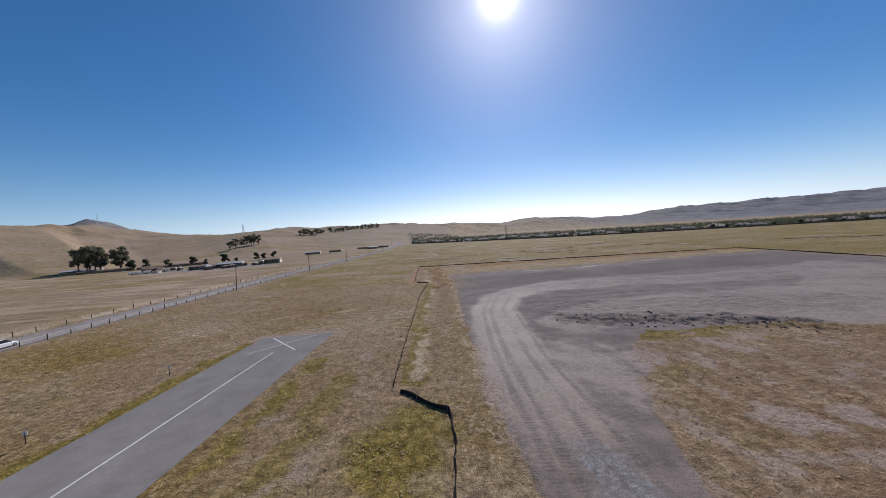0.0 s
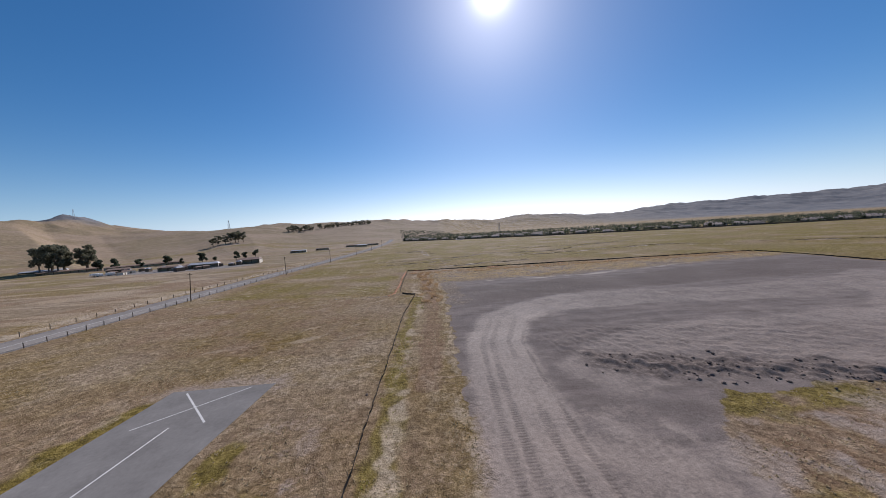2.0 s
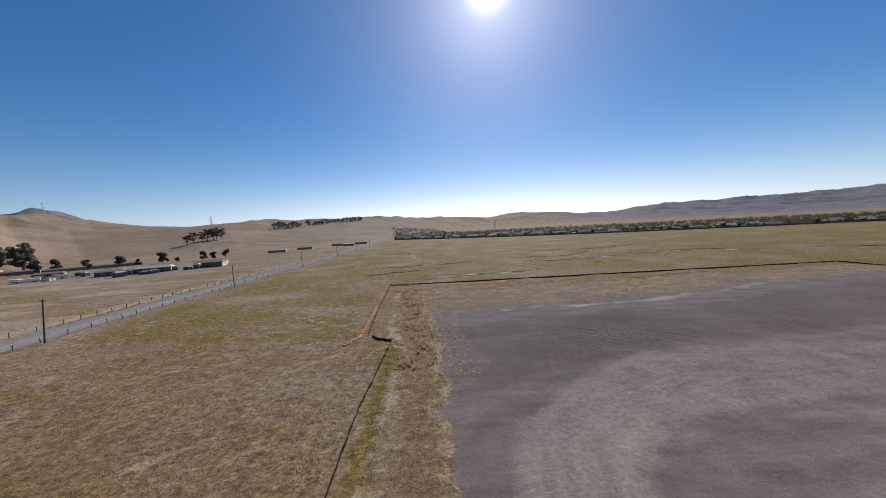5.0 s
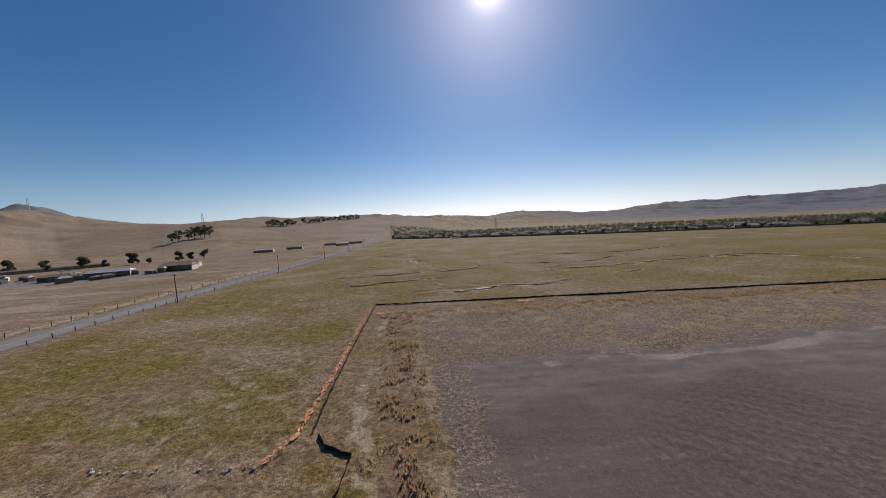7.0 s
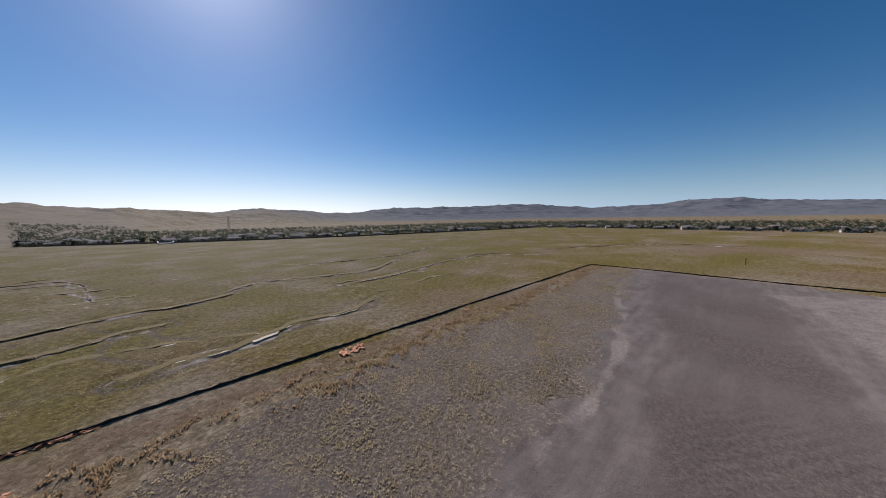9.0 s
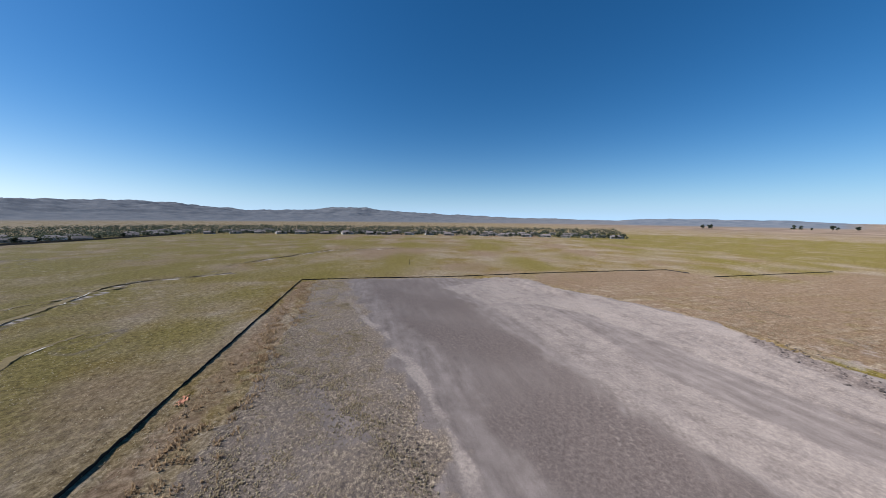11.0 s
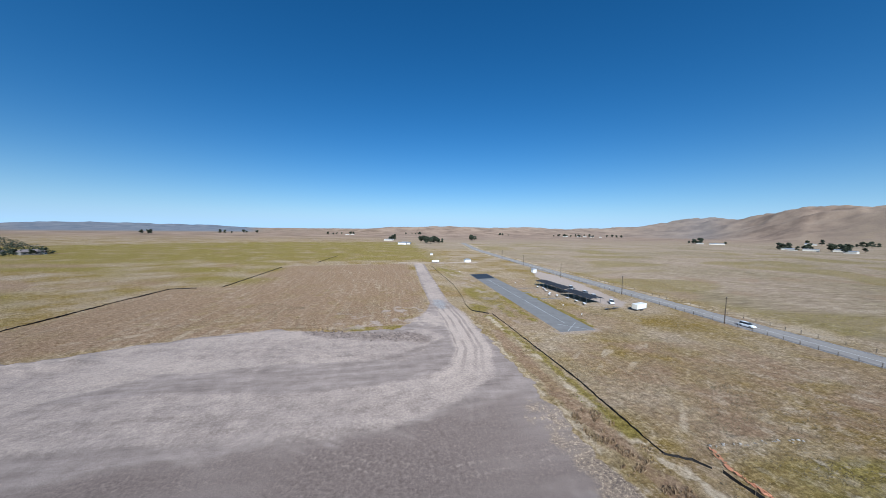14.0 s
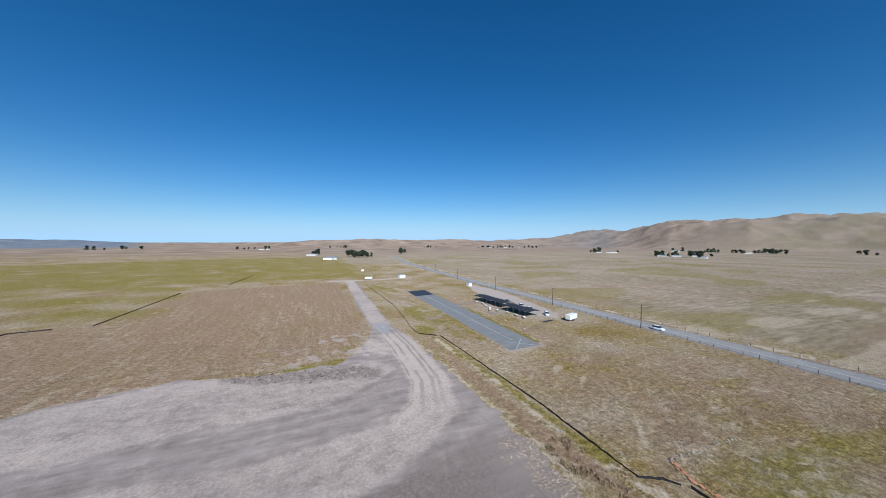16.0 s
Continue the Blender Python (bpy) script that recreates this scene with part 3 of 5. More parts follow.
nt.links.new(pos, stretch.inputs["Vector"])
n_streak = noise_node(nt, 0.5, 5, 0.65, stretch.outputs["Vector"])


def edge(mask, width=0.22):
    """A mask whose border is broken up by the two finer noises."""
    jag = arith(nt, "ADD", arith(nt, "MULTIPLY", arith(nt, "SUBTRACT", n_small, 0.5), 0.9), arith(nt, "MULTIPLY", arith(nt, "SUBTRACT", n_mid, 0.5), 0.7))
    v = arith(nt, "ADD", mask, jag)
    r = nt.nodes.new("ShaderNodeMapRange")
    r.interpolation_type = "SMOOTHSTEP"
    nt.links.new(v, r.inputs["Value"])
    r.inputs["From Min"].default_value, r.inputs["From Max"].default_value = 0.5 - width, 0.5 + width
    return r.outputs["Result"]


blade = arith(nt, "ADD", arith(nt, "MULTIPLY", n_small, 0.5), arith(nt, "MULTIPLY", n_fine, 0.5))
clump = arith(nt, "ADD", arith(nt, "MULTIPLY", blade, 0.62), arith(nt, "MULTIPLY", noise_node(nt, 0.8, 4, 0.75, pos), 0.38))
dry = ramp(nt, clump, [(0.40, (0.135, 0.102, 0.065)), (0.5, (0.28, 0.22, 0.145)), (0.59, (0.50, 0.415, 0.29))])
olive = ramp(nt, clump, [(0.40, (0.074, 0.049, 0.010)), (0.5, (0.190, 0.131, 0.034)), (0.59, (0.35, 0.258, 0.098))])
lush = ramp(nt, clump, [(0.40, (0.056, 0.048, 0.009)), (0.5, (0.172, 0.14, 0.028)), (0.59, (0.32, 0.268, 0.078))])
rusty = ramp(nt, clump, [(0.40, (0.125, 0.078, 0.045)), (0.5, (0.222, 0.15, 0.09)), (0.59, (0.36, 0.26, 0.165))])
golden = ramp(nt, arith(nt, "ADD", arith(nt, "MULTIPLY", n_streak, 0.6), arith(nt, "MULTIPLY", n_mid, 0.4)), [(0.34, (0.19, 0.143, 0.098)), (0.5, (0.285, 0.225, 0.158)), (0.66, (0.39, 0.318, 0.232))])
n_far = noise_node(nt, 0.009, 6, 0.62, pos)
golden = mixc(nt, ramp(nt, n_far, [(0.42, (0, 0, 0)), (0.6, (0.75, 0.75, 0.75))]), golden, ramp(nt, n_streak, [(0.35, (0.135, 0.108, 0.058)), (0.65, (0.285, 0.235, 0.14))]))
rows_map = nt.nodes.new("ShaderNodeMapping")
rows_map.inputs["Scale"].default_value, rows_map.inputs["Rotation"].default_value = (0.75, 0.035, 1.0), (0, 0, radians(-9))
nt.links.new(pos, rows_map.inputs["Vector"])
n_rows = noise_node(nt, 0.8, 4, 0.6, rows_map.outputs["Vector"])
rusty = mixc(nt, ramp(nt, n_rows, [(0.5, (0, 0, 0)), (0.68, (0.6, 0.6, 0.6))]), rusty, dry)
soil = ramp(nt, arith(nt, "ADD", arith(nt, "MULTIPLY", n_mid, 0.25), arith(nt, "ADD", arith(nt, "MULTIPLY", n_streak, 0.35), arith(nt, "MULTIPLY", n_fine, 0.4))), [(0.38, (0.132, 0.108, 0.094)), (0.5, (0.212, 0.179, 0.157)), (0.63, (0.31, 0.266, 0.235))])
loam = ramp(nt, arith(nt, "ADD", arith(nt, "MULTIPLY", n_small, 0.5), arith(nt, "MULTIPLY", n_fine, 0.5)), [(0.36, (0.085, 0.067, 0.058)), (0.5, (0.15, 0.122, 0.106)), (0.66, (0.245, 0.203, 0.175))])
chalk = ramp(nt, arith(nt, "ADD", arith(nt, "MULTIPLY", n_small, 0.6), arith(nt, "MULTIPLY", n_fine, 0.4)), [(0.38, (0.29, 0.243, 0.203)), (0.63, (0.415, 0.352, 0.296))])
grit = ramp(nt, blade, [(0.38, (0.12, 0.12, 0.12)), (0.5, (0.21, 0.212, 0.212)), (0.63, (0.4, 0.4, 0.39))])
stubble = ramp(nt, blade, [(0.42, (0.115, 0.092, 0.076)), (0.5, (0.225, 0.18, 0.138)), (0.555, (0.32, 0.255, 0.18)), (0.585, (0.52, 0.43, 0.30))])
haygrass = ramp(nt, blade, [(0.38, (0.27, 0.215, 0.14)), (0.62, (0.56, 0.48, 0.35))])
# woodland tones with blue-grey distance haze mixed into the colour
hazed_woods = ramp(nt, noise_node(nt, 0.012, 6, 0.7, pos), [(0.35, (0.10, 0.122, 0.15)), (0.65, (0.20, 0.21, 0.222))])
col = mixc(nt, ramp(nt, n_big, [(0.4, (0, 0, 0)), (0.62, (1, 1, 1))]), dry, olive)
col = mixc(nt, edge(arith(nt, "MULTIPLY", n_streak, 0.7), 0.12), col, dry)
col = mixc(nt, edge(sb.outputs["Blue"], 0.3), col, golden)
col = mixc(nt, edge(cb.outputs["Alpha"], 0.4), col, rusty)
col = mixc(nt, edge(sa.outputs["Blue"], 0.4), col, mixc(nt, arith(nt, "ADD", n_big, 0.28, True), olive, lush))
col = mixc(nt, edge(cc.outputs["Alpha"], 0.5), col, haygrass)
col = mixc(nt, sc.outputs["Green"], col, hazed_woods)
bare = mixc(nt, edge(arith(nt, "MULTIPLY", sc.outputs["Red"], 0.9), 0.35), soil, loam)
bare = mixc(nt, edge(sb.outputs["Red"], 0.3), bare, stubble)
col = mixc(nt, edge(sa.outputs["Red"], 0.16), col, bare)
col = mixc(nt, edge(sa.outputs["Green"], 0.4), col, chalk)
washed = node(nt, "ShaderNodeMapRange", From_Min=0.85, From_Max=1.25)
nt.links.new(sa.outputs["Green"], washed.inputs["Value"])
col = mixc(nt, arith(nt, "MULTIPLY", washed.outputs["Result"], edge(arith(nt, "MULTIPLY", sa.outputs["Green"], 0.5), 0.2)), col, ramp(nt, blade, [(0.4, (0.42, 0.36, 0.28)), (0.6, (0.66, 0.59, 0.48))]))
col = mixc(nt, edge(ca.outputs["Alpha"], 0.25), col, grit)
tread = nt.nodes.new("ShaderNodeTexWave")
tread.inputs["Scale"].default_value, tread.inputs["Distortion"].default_value = 0.85, 2.2
tread.bands_direction = "Y"
nt.links.new(pos, tread.inputs["Vector"])
rutf = arith(nt, "MULTIPLY", sb.outputs["Green"], arith(nt, "ADD", arith(nt, "MULTIPLY", tread.outputs["Fac"], 0.5), 0.35))
col = mixc(nt, rutf, col, loam)
# tillage lines and the painted crease shade, both in loam colour
col = mixc(nt, arith(nt, "MULTIPLY", sc.outputs["Blue"], 0.75), col, loam)
far_split = nt.nodes.new("ShaderNodeSeparateXYZ")
nt.links.new(pos, far_split.inputs[0])
south = node(nt, "ShaderNodeMapRange", From_Min=-550.0, From_Max=-1100.0, To_Min=0.0, To_Max=0.85)
nt.links.new(far_split.outputs["Y"], south.inputs["Value"])
heath = ramp(nt, n_far, [(0.38, (0.135, 0.095, 0.07)), (0.5, (0.24, 0.175, 0.128)), (0.64, (0.33, 0.25, 0.185))])
col = mixc(nt, arith(nt, "MULTIPLY", south.outputs["Result"], arith(nt, "SUBTRACT", 1.0, sc.outputs["Green"])), col, heath)
col = mixc(nt, 1.0, col, (1.0, 0.95, 0.93), "MULTIPLY")
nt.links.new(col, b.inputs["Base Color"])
hgt = arith(nt, "ADD", arith(nt, "MULTIPLY", n_small, 0.6), arith(nt, "ADD", arith(nt, "MULTIPLY", n_fine, 0.25), arith(nt, "MULTIPLY", arith(nt, "MULTIPLY", tread.outputs["Fac"], sb.outputs["Green"]), 0.07)))
relief(nt, b, hgt, 1.0, 0.5)
calm = arith(nt, "MULTIPLY", sa.outputs["Red"], arith(nt, "SUBTRACT", 1.0, sb.outputs["Red"]))
bumps = [n for n in nt.nodes if n.bl_idname == "ShaderNodeBump"]
nt.links.new(arith(nt, "SUBTRACT", 1.0, arith(nt, "MULTIPLY", calm, 0.62)), bumps[0].inputs["Strength"])
nt.links.new(arith(nt, "ADD", arith(nt, "MULTIPLY", sa.outputs["Red"], 0.2), 0.42), b.inputs["Diffuse Roughness"])
nt.links.new(arith(nt, "SUBTRACT", 0.95, arith(nt, "MULTIPLY", arith(nt, "MULTIPLY", sa.outputs["Green"], sa.outputs["Red"]), 0.3)), b.inputs["Roughness"])
me.materials.append(m)


# ---- building helpers ----
def part(name, bm, material, parent=None, label=""):
    me = bpy.data.meshes.new(name)
    bm.to_mesh(me)
    bm.free()
    me.materials.append(material)
    ob = new(name, me)
    ob.parent = parent
    if label:
        ob["label"] = label
    return ob


def base(name, x, y, z=None, rz=0.0):
    ob = new(name)
    ob.matrix_world = pose(x, y, gz(x, y) if z is None else z, 0, 0, rz)
    return ob


def box(bm, cx, cy, cz, sx, sy, sz, bevel=0.0, m=None):
    r = bmesh.ops.create_cube(bm, size=1.0)
    mm = Matrix.Translation((cx, cy, cz)) @ Matrix.Diagonal((sx, sy, sz, 1))
    bmesh.ops.transform(bm, matrix=(m @ mm) if m else mm, verts=r["verts"])
    if bevel:
        edges = {e for v in r["verts"] for e in v.link_edges}
        bmesh.ops.bevel(bm, geom=list(edges), offset=bevel, segments=1, affect="EDGES")
    return bm


def boxes(*rows, bevel=0.0):
    bm = bmesh.new()
    for row in rows:
        box(bm, *row, bevel=bevel)
    return bm


def cyl(bm, p, q, r0, r1=None, n=8):
    p, q = Vector(p), Vector(q)
    d = q - p
    m = Matrix.Translation((p + q) / 2) @ d.to_track_quat("Z", "Y").to_matrix().to_4x4()
    bmesh.ops.create_cone(bm, cap_ends=True, segments=n, radius1=r0, radius2=r0 if r1 is None else r1, depth=d.length, matrix=m)
    return bm


def tube(p, q, r0, r1=None, n=8):
    return cyl(bmesh.new(), p, q, r0, r1, n)


def ribbon(points, width, lift, thick=0.0, cap=None):
    """A band that lies along a line of ground points."""
    bm = bmesh.new()
    prev = None
    for i, (x, y) in enumerate(points):
        a, c = points[max(i - 1, 0)], points[min(i + 1, len(points) - 1)]
        d = Vector((c[0] - a[0], c[1] - a[1])).normalized()
        nrm = Vector((-d.y, d.x)) * width / 2
        pair = [bm.verts.new((x + s * nrm.x, y + s * nrm.y, gz(x + s * nrm.x, y + s * nrm.y) + lift)) for s in (1, -1)]
        if thick:
            pair += [bm.verts.new((v.co.x, v.co.y, v.co.z - thick)) for v in pair]
        if prev:
            bm.faces.new((prev[0], prev[1], pair[1], pair[0]))
            if thick:
                bm.faces.new((prev[2], prev[0], pair[0], pair[2]))
                bm.faces.new((prev[1], prev[3], pair[3], pair[1]))
        prev = pair
    bmesh.ops.recalc_face_normals(bm, faces=bm.faces)
    return bm


def dense(points, step):
    out = []
    for (x0, y0), (x1, y1) in zip(points, points[1:]):
        n = max(1, int(math.hypot(x1 - x0, y1 - y0) / step))
        out += [(x0 + (x1 - x0) * i / n, y0 + (y1 - y0) * i / n) for i in range(n)]
    return out + [points[-1]]


def curve_smooth(points, step):
    """Catmull-Rom through the points."""
    out = []
    p = [points[0]] + points + [points[-1]]
    for a, b, c, d in zip(p, p[1:], p[2:], p[3:]):
        n = max(2, int(math.hypot(c[0] - b[0], c[1] - b[1]) / step))
        for i in range(n):
            t = i / n
            out.append(tuple(0.5 * (2 * b[k] + (c[k] - a[k]) * t + (2 * a[k] - 5 * b[k] + 4 * c[k] - d[k]) * t * t + (3 * b[k] - a[k] - 3 * c[k] + d[k]) * t ** 3) for k in (0, 1)))
    return out + [points[-1]]


# ---- paved road, runway ----
m_asph, nt, b = mat("old_asphalt", 0.95)
b.inputs["Specular IOR Level"].default_value, b.inputs["Diffuse Roughness"].default_value = 0.1, 0.3
pos = nt.nodes.new("ShaderNodeNewGeometry").outputs["Position"]
f = arith(nt, "ADD", arith(nt, "MULTIPLY", noise_node(nt, 0.3, 5, 0.6, pos), 0.5), arith(nt, "ADD", arith(nt, "MULTIPLY", noise_node(nt, 2.5, 4, 0.7, pos), 0.3), arith(nt, "MULTIPLY", noise_node(nt, 40, 3, 0.7, pos), 0.2)))
nt.links.new(ramp(nt, f, [(0.3, (0.125, 0.118, 0.112)), (0.55, (0.188, 0.18, 0.171)), (0.75, (0.262, 0.25, 0.236))]), b.inputs["Base Color"])
relief(nt, b, noise_node(nt, 60, 3, 0.7, pos), 0.25, 0.02)

M_ROAD = speckled("sun_bleached_asphalt", (0.165, 0.148, 0.132), (0.285, 0.26, 0.234), 0.25, 0.95, fine=12.0)
M_ROAD.node_tree.nodes["Principled BSDF"].inputs["Specular IOR Level"].default_value = 0.08
M_ROAD.node_tree.nodes["Principled BSDF"].inputs["Diffuse Roughness"].default_value = 0.5
road = part("road", ribbon(curve_smooth(ROAD, 6), 8.6, 0.02, 0.12), M_ROAD)
tagged(road, "two-lane grey asphalt country road along the fenced field", "road", kind="structure")
part("centre_line", ribbon(curve_smooth(ROAD, 6), 0.22, 0.032), M_LINE, road)

E0, W0, W1, E1 = RUNWAY


def on_runway(u, v):
    """u across from 0 (east) to 1 (west), v along from 0 (north end) to 1."""
    return tuple((E0[k] + (E1[k] - E0[k]) * v) * (1 - u) + (W0[k] + (W1[k] - W0[k]) * v) * u for k in (0, 1))


def sheet(corner_uv, lift, nu=6, nv=40, thick=0.0):
    u0, v0, u1, v1 = corner_uv
    bm = bmesh.new()
    grid = [[bm.verts.new((*on_runway(u0 + (u1 - u0) * i / nu, v0 + (v1 - v0) * j / nv), 0)) for i in range(nu + 1)] for j in range(nv + 1)]
    for row in grid:
        for v in row:
            v.co.z = gz(v.co.x, v.co.y) + lift
    for j in range(nv):
        for i in range(nu):
            bm.faces.new((grid[j][i], grid[j][i + 1], grid[j + 1][i + 1], grid[j + 1][i]))
    bmesh.ops.recalc_face_normals(bm, faces=bm.faces)
    if thick:
        r = bmesh.ops.extrude_face_region(bm, geom=bm.faces[:])
        bmesh.ops.translate(bm, vec=(0, 0, thick), verts=[g for g in r["geom"] if isinstance(g, bmesh.types.BMVert)])
        bmesh.ops.recalc_face_normals(bm, faces=bm.faces)
    return bm


runway = part("runway", sheet((0, 0, 1, 1), -0.08, thick=0.10), m_asph)
tagged(runway, "weathered grey asphalt model-aircraft runway with white markings", "runway", kind="structure")
part("centre_line", sheet((0.4935, 0.065, 0.5065, 0.82), 0.026, 1, 40), M_LINE, runway)
part("landing_mat", sheet((0.03, 0.835, 0.97, 0.995), 0.026, 6, 8), M_MAT, runway, "dark blue-grey matting at the runway end")
for p, q, w in (((-32.3, 44.4), (-24.3, 52.4), 0.14), ((-32.2, 51.8), (-25.0, 45.0), 0.2)):
    part("cross_stroke", ribbon(dense([p, q], 2), w, 0.032), M_LINE, runway)
for k, v in enumerate((0.36, 0.47, 0.56)):
    x, y = on_runway(1, v)
    part("taxiway", ribbon(dense([(x + 0.5, y), (x - 13, y + 1)], 3), 1.6, 0.025, 0.1), m_asph, runway)


# ---- silt fence round the graded field ----
def silt_fence(name, points, label, lean=0.0, step=2.6):
    pts = dense(points, step)
    th = new(name)
    th.matrix_world = Matrix.Translation((pts[0][0], pts[0][1], gz(*pts[0])))
    inv = th.matrix_world.inverted()
    bm = bmesh.new()
    rng = random.Random(len(points) * 7 + len(pts))
    stakes = []
    rows = []
    for i in range(len(pts) - 1):
        for s in range(3):
            t = s / 3
            x, y = pts[i][0] + (pts[i + 1][0] - pts[i][0]) * t, pts[i][1] + (pts[i + 1][1] - pts[i][1]) * t
            sag = (0.10 if s else 0.0) + rng.uniform(0, 0.08)
            off = rng.uniform(-0.12, 0.12) if s else 0.0
            z = gz(x, y)
            rows.append([bm.verts.new((x + off * 0.4, y + off * 0.3, z - 0.15)), bm.verts.new((x + off + lean, y + off * 0.6, z + 0.25)), bm.verts.new((x + off * 1.4 + lean * 1.7, y + off, z + 0.50 - sag))])
        stakes.append((pts[i][0] + 0.03, pts[i][1] + 0.03))
    for a, c in zip(rows, rows[1:]):
        for k in range(2):
            bm.faces.new((a[k], c[k], c[k + 1], a[k + 1]))
    r = bmesh.ops.extrude_face_region(bm, geom=bm.faces[:])
    bmesh.ops.translate(bm, vec=(0.02, 0.03, 0.0), verts=[g for g in r["geom"] if isinstance(g, bmesh.types.BMVert)])
    bmesh.ops.transform(bm, matrix=inv, verts=bm.verts)
    part("fabric", bm, M_FABRIC, th)
    first = None
    for x, y in stakes[:140]:
        if first is None:
            st = part("stake", box(bmesh.new(), 0, 0, 0.28, 0.045, 0.045, 1.0, 0.006), M_STAKE, th)
            first = st.data
        else:
            st = new("stake", first)
            st.parent = th
        st.matrix_local = inv @ pose(x, y, gz(x, y), rng.uniform(-5, 5), rng.uniform(-5, 5), rng.uniform(0, 90))
    return tagged(th, label, "silt fence", "silt fences round the field")


C3 = (127.0, -35.5)
silt_fence("silt_fence", [(-5.5, -125), (-5.2, -80), (-5.4, -33), (-2.6, 0), (-0.5, 15), (-0.3, 21), F2, (-4.0, 27.6), F1], "sagging black fabric silt fence on wooden stakes beside green grass", 0.12)
silt_fence("silt_fence", [F1, (-7.3, 46), (-7.5, 64), (-7.8, 83), WB, (-8.2, 105.6), (-9.6, 106.4), WA], "black fabric silt fence on stakes along the dirt lane", 0.05)
silt_fence("silt_fence", [WA, (-12.2, 116), (-13.2, 138), C1], "black silt fence backed by torn orange netting")
silt_fence("silt_fence", [C1, (40, 159.8), (95, 157.7), C2], "long straight black silt fence with orange netting beside it")
silt_fence("silt_fence", [C2, (148, 125), (144, 94), (144.2, 46), (141.5, -3), (139, -33), C3], "black silt fence between the dirt pad and green pasture")
silt_fence("silt_fence", [(116.8, -36), (115.5, -80), (114.5, -123)], "black silt fence across the brown field")
silt_fence("silt_fence", [(95, -156), (88, -229)], "distant black silt fence in green pasture")


def netting(points, width, label, rng, high=0.5):
    """Slumped plastic netting: a crumpled band on the ground."""
    th = new("orange_netting")
    x0, y0 = points[0]
    th.matrix_world = Matrix.Translation((x0, y0, gz(x0, y0)))
    bm = bmesh.new()
    rows = []
    pts = dense(points, 0.4)
    for i, (x, y) in enumerate(pts):
        a, c = pts[max(i - 1, 0)], pts[min(i + 1, len(pts) - 1)]
        d = Vector((c[0] - a[0], c[1] - a[1])).normalized()
        row = []
        for k in range(6):
            s = (k / 5 - 0.5) * width * rng.uniform(0.75, 1.1)
            px, py = x - d.y * s + rng.uniform(-0.12, 0.12), y + d.x * s + rng.uniform(-0.12, 0.12)
            row.append(bm.verts.new((px - x0, py - y0, gz(px, py) - gz(x0, y0) + 0.07 + max(0, rng.gauss(0.12, 0.2)) * high)))
        rows.append(row)
    for a, c in zip(rows, rows[1:]):
        for k in range(5):
            if rng.random() > 0.4:
                bm.faces.new((a[k], c[k], c[k + 1], a[k + 1]))
    r = bmesh.ops.extrude_face_region(bm, geom=bm.faces[:])
    bmesh.ops.translate(bm, vec=(0, 0, 0.012), verts=[g for g in r["geom"] if isinstance(g, bmesh.types.BMVert)])
    part("net", bm, M_ORANGE, th)
    return tagged(th, label, "netting", "orange netting")


rng = random.Random(5)
netting([(-14.6, 104.6), (-13.2, 109), (-13.4, 125), (-14.4, 142), (-14.6, 160)], 0.7, "torn faded orange plastic netting slumped along the silt fence", rng, 0.4)
netting([(-11.5, 161.6), (-4.0, 161.0)], 0.9, "heap of orange plastic netting in dry grass", rng)
netting([(-12.6, 153.2), (-9.2, 153.4)], 1.6, "scrap of orange plastic netting by the fence", rng)
netting([(24, 157.2), (29, 157.6)], 2.8, "flattened orange plastic netting in brown weeds", rng)
netting([(57, 156.6), (60, 156.6)], 1.2, "faded orange netting lying in grass", rng)


# ---- power poles ----
def power_pole(x, y, lean):
    th = base("power_pole", x, y)
    th.matrix_world = th.matrix_world @ pose(0, 0, 0, lean, -lean * 0.5, 0)
    part("shaft", tube((0, 0, -0.5), (0, 0, 9.6), 0.17, 0.11, 10), M_POLE, th)
    part("crossarm", boxes((0, 0, 9.2, 1.5, 0.10, 0.12), bevel=0.01), M_POLE, th)
    for k in (-0.62, 0.0, 0.62):
        part("insulator", tube((k, 0, 9.25 if k else 9.6), (k, 0, 9.45 if k else 9.8), 0.05, 0.035, 8), M_STEEL, th)
    return tagged(th, "dark brown wooden utility pole with short crossarm beside the road", "utility pole", "poles along the road")


for x, y, lean in ((-85.2, 52.3, -1.5), (-83.5, 118.2, -3.0), (-81.2, 180.3, 0.5), (-79, 244, 0), (-76.5, 309, 0.4), (-76, 376, 0), (-76, 445, 0), (-85.4, 3.1, 0.8), (-85.6, -54, 0.4), (-91, -126, 0), (-95, -190, 0)):
    power_pole(x, y, lean)


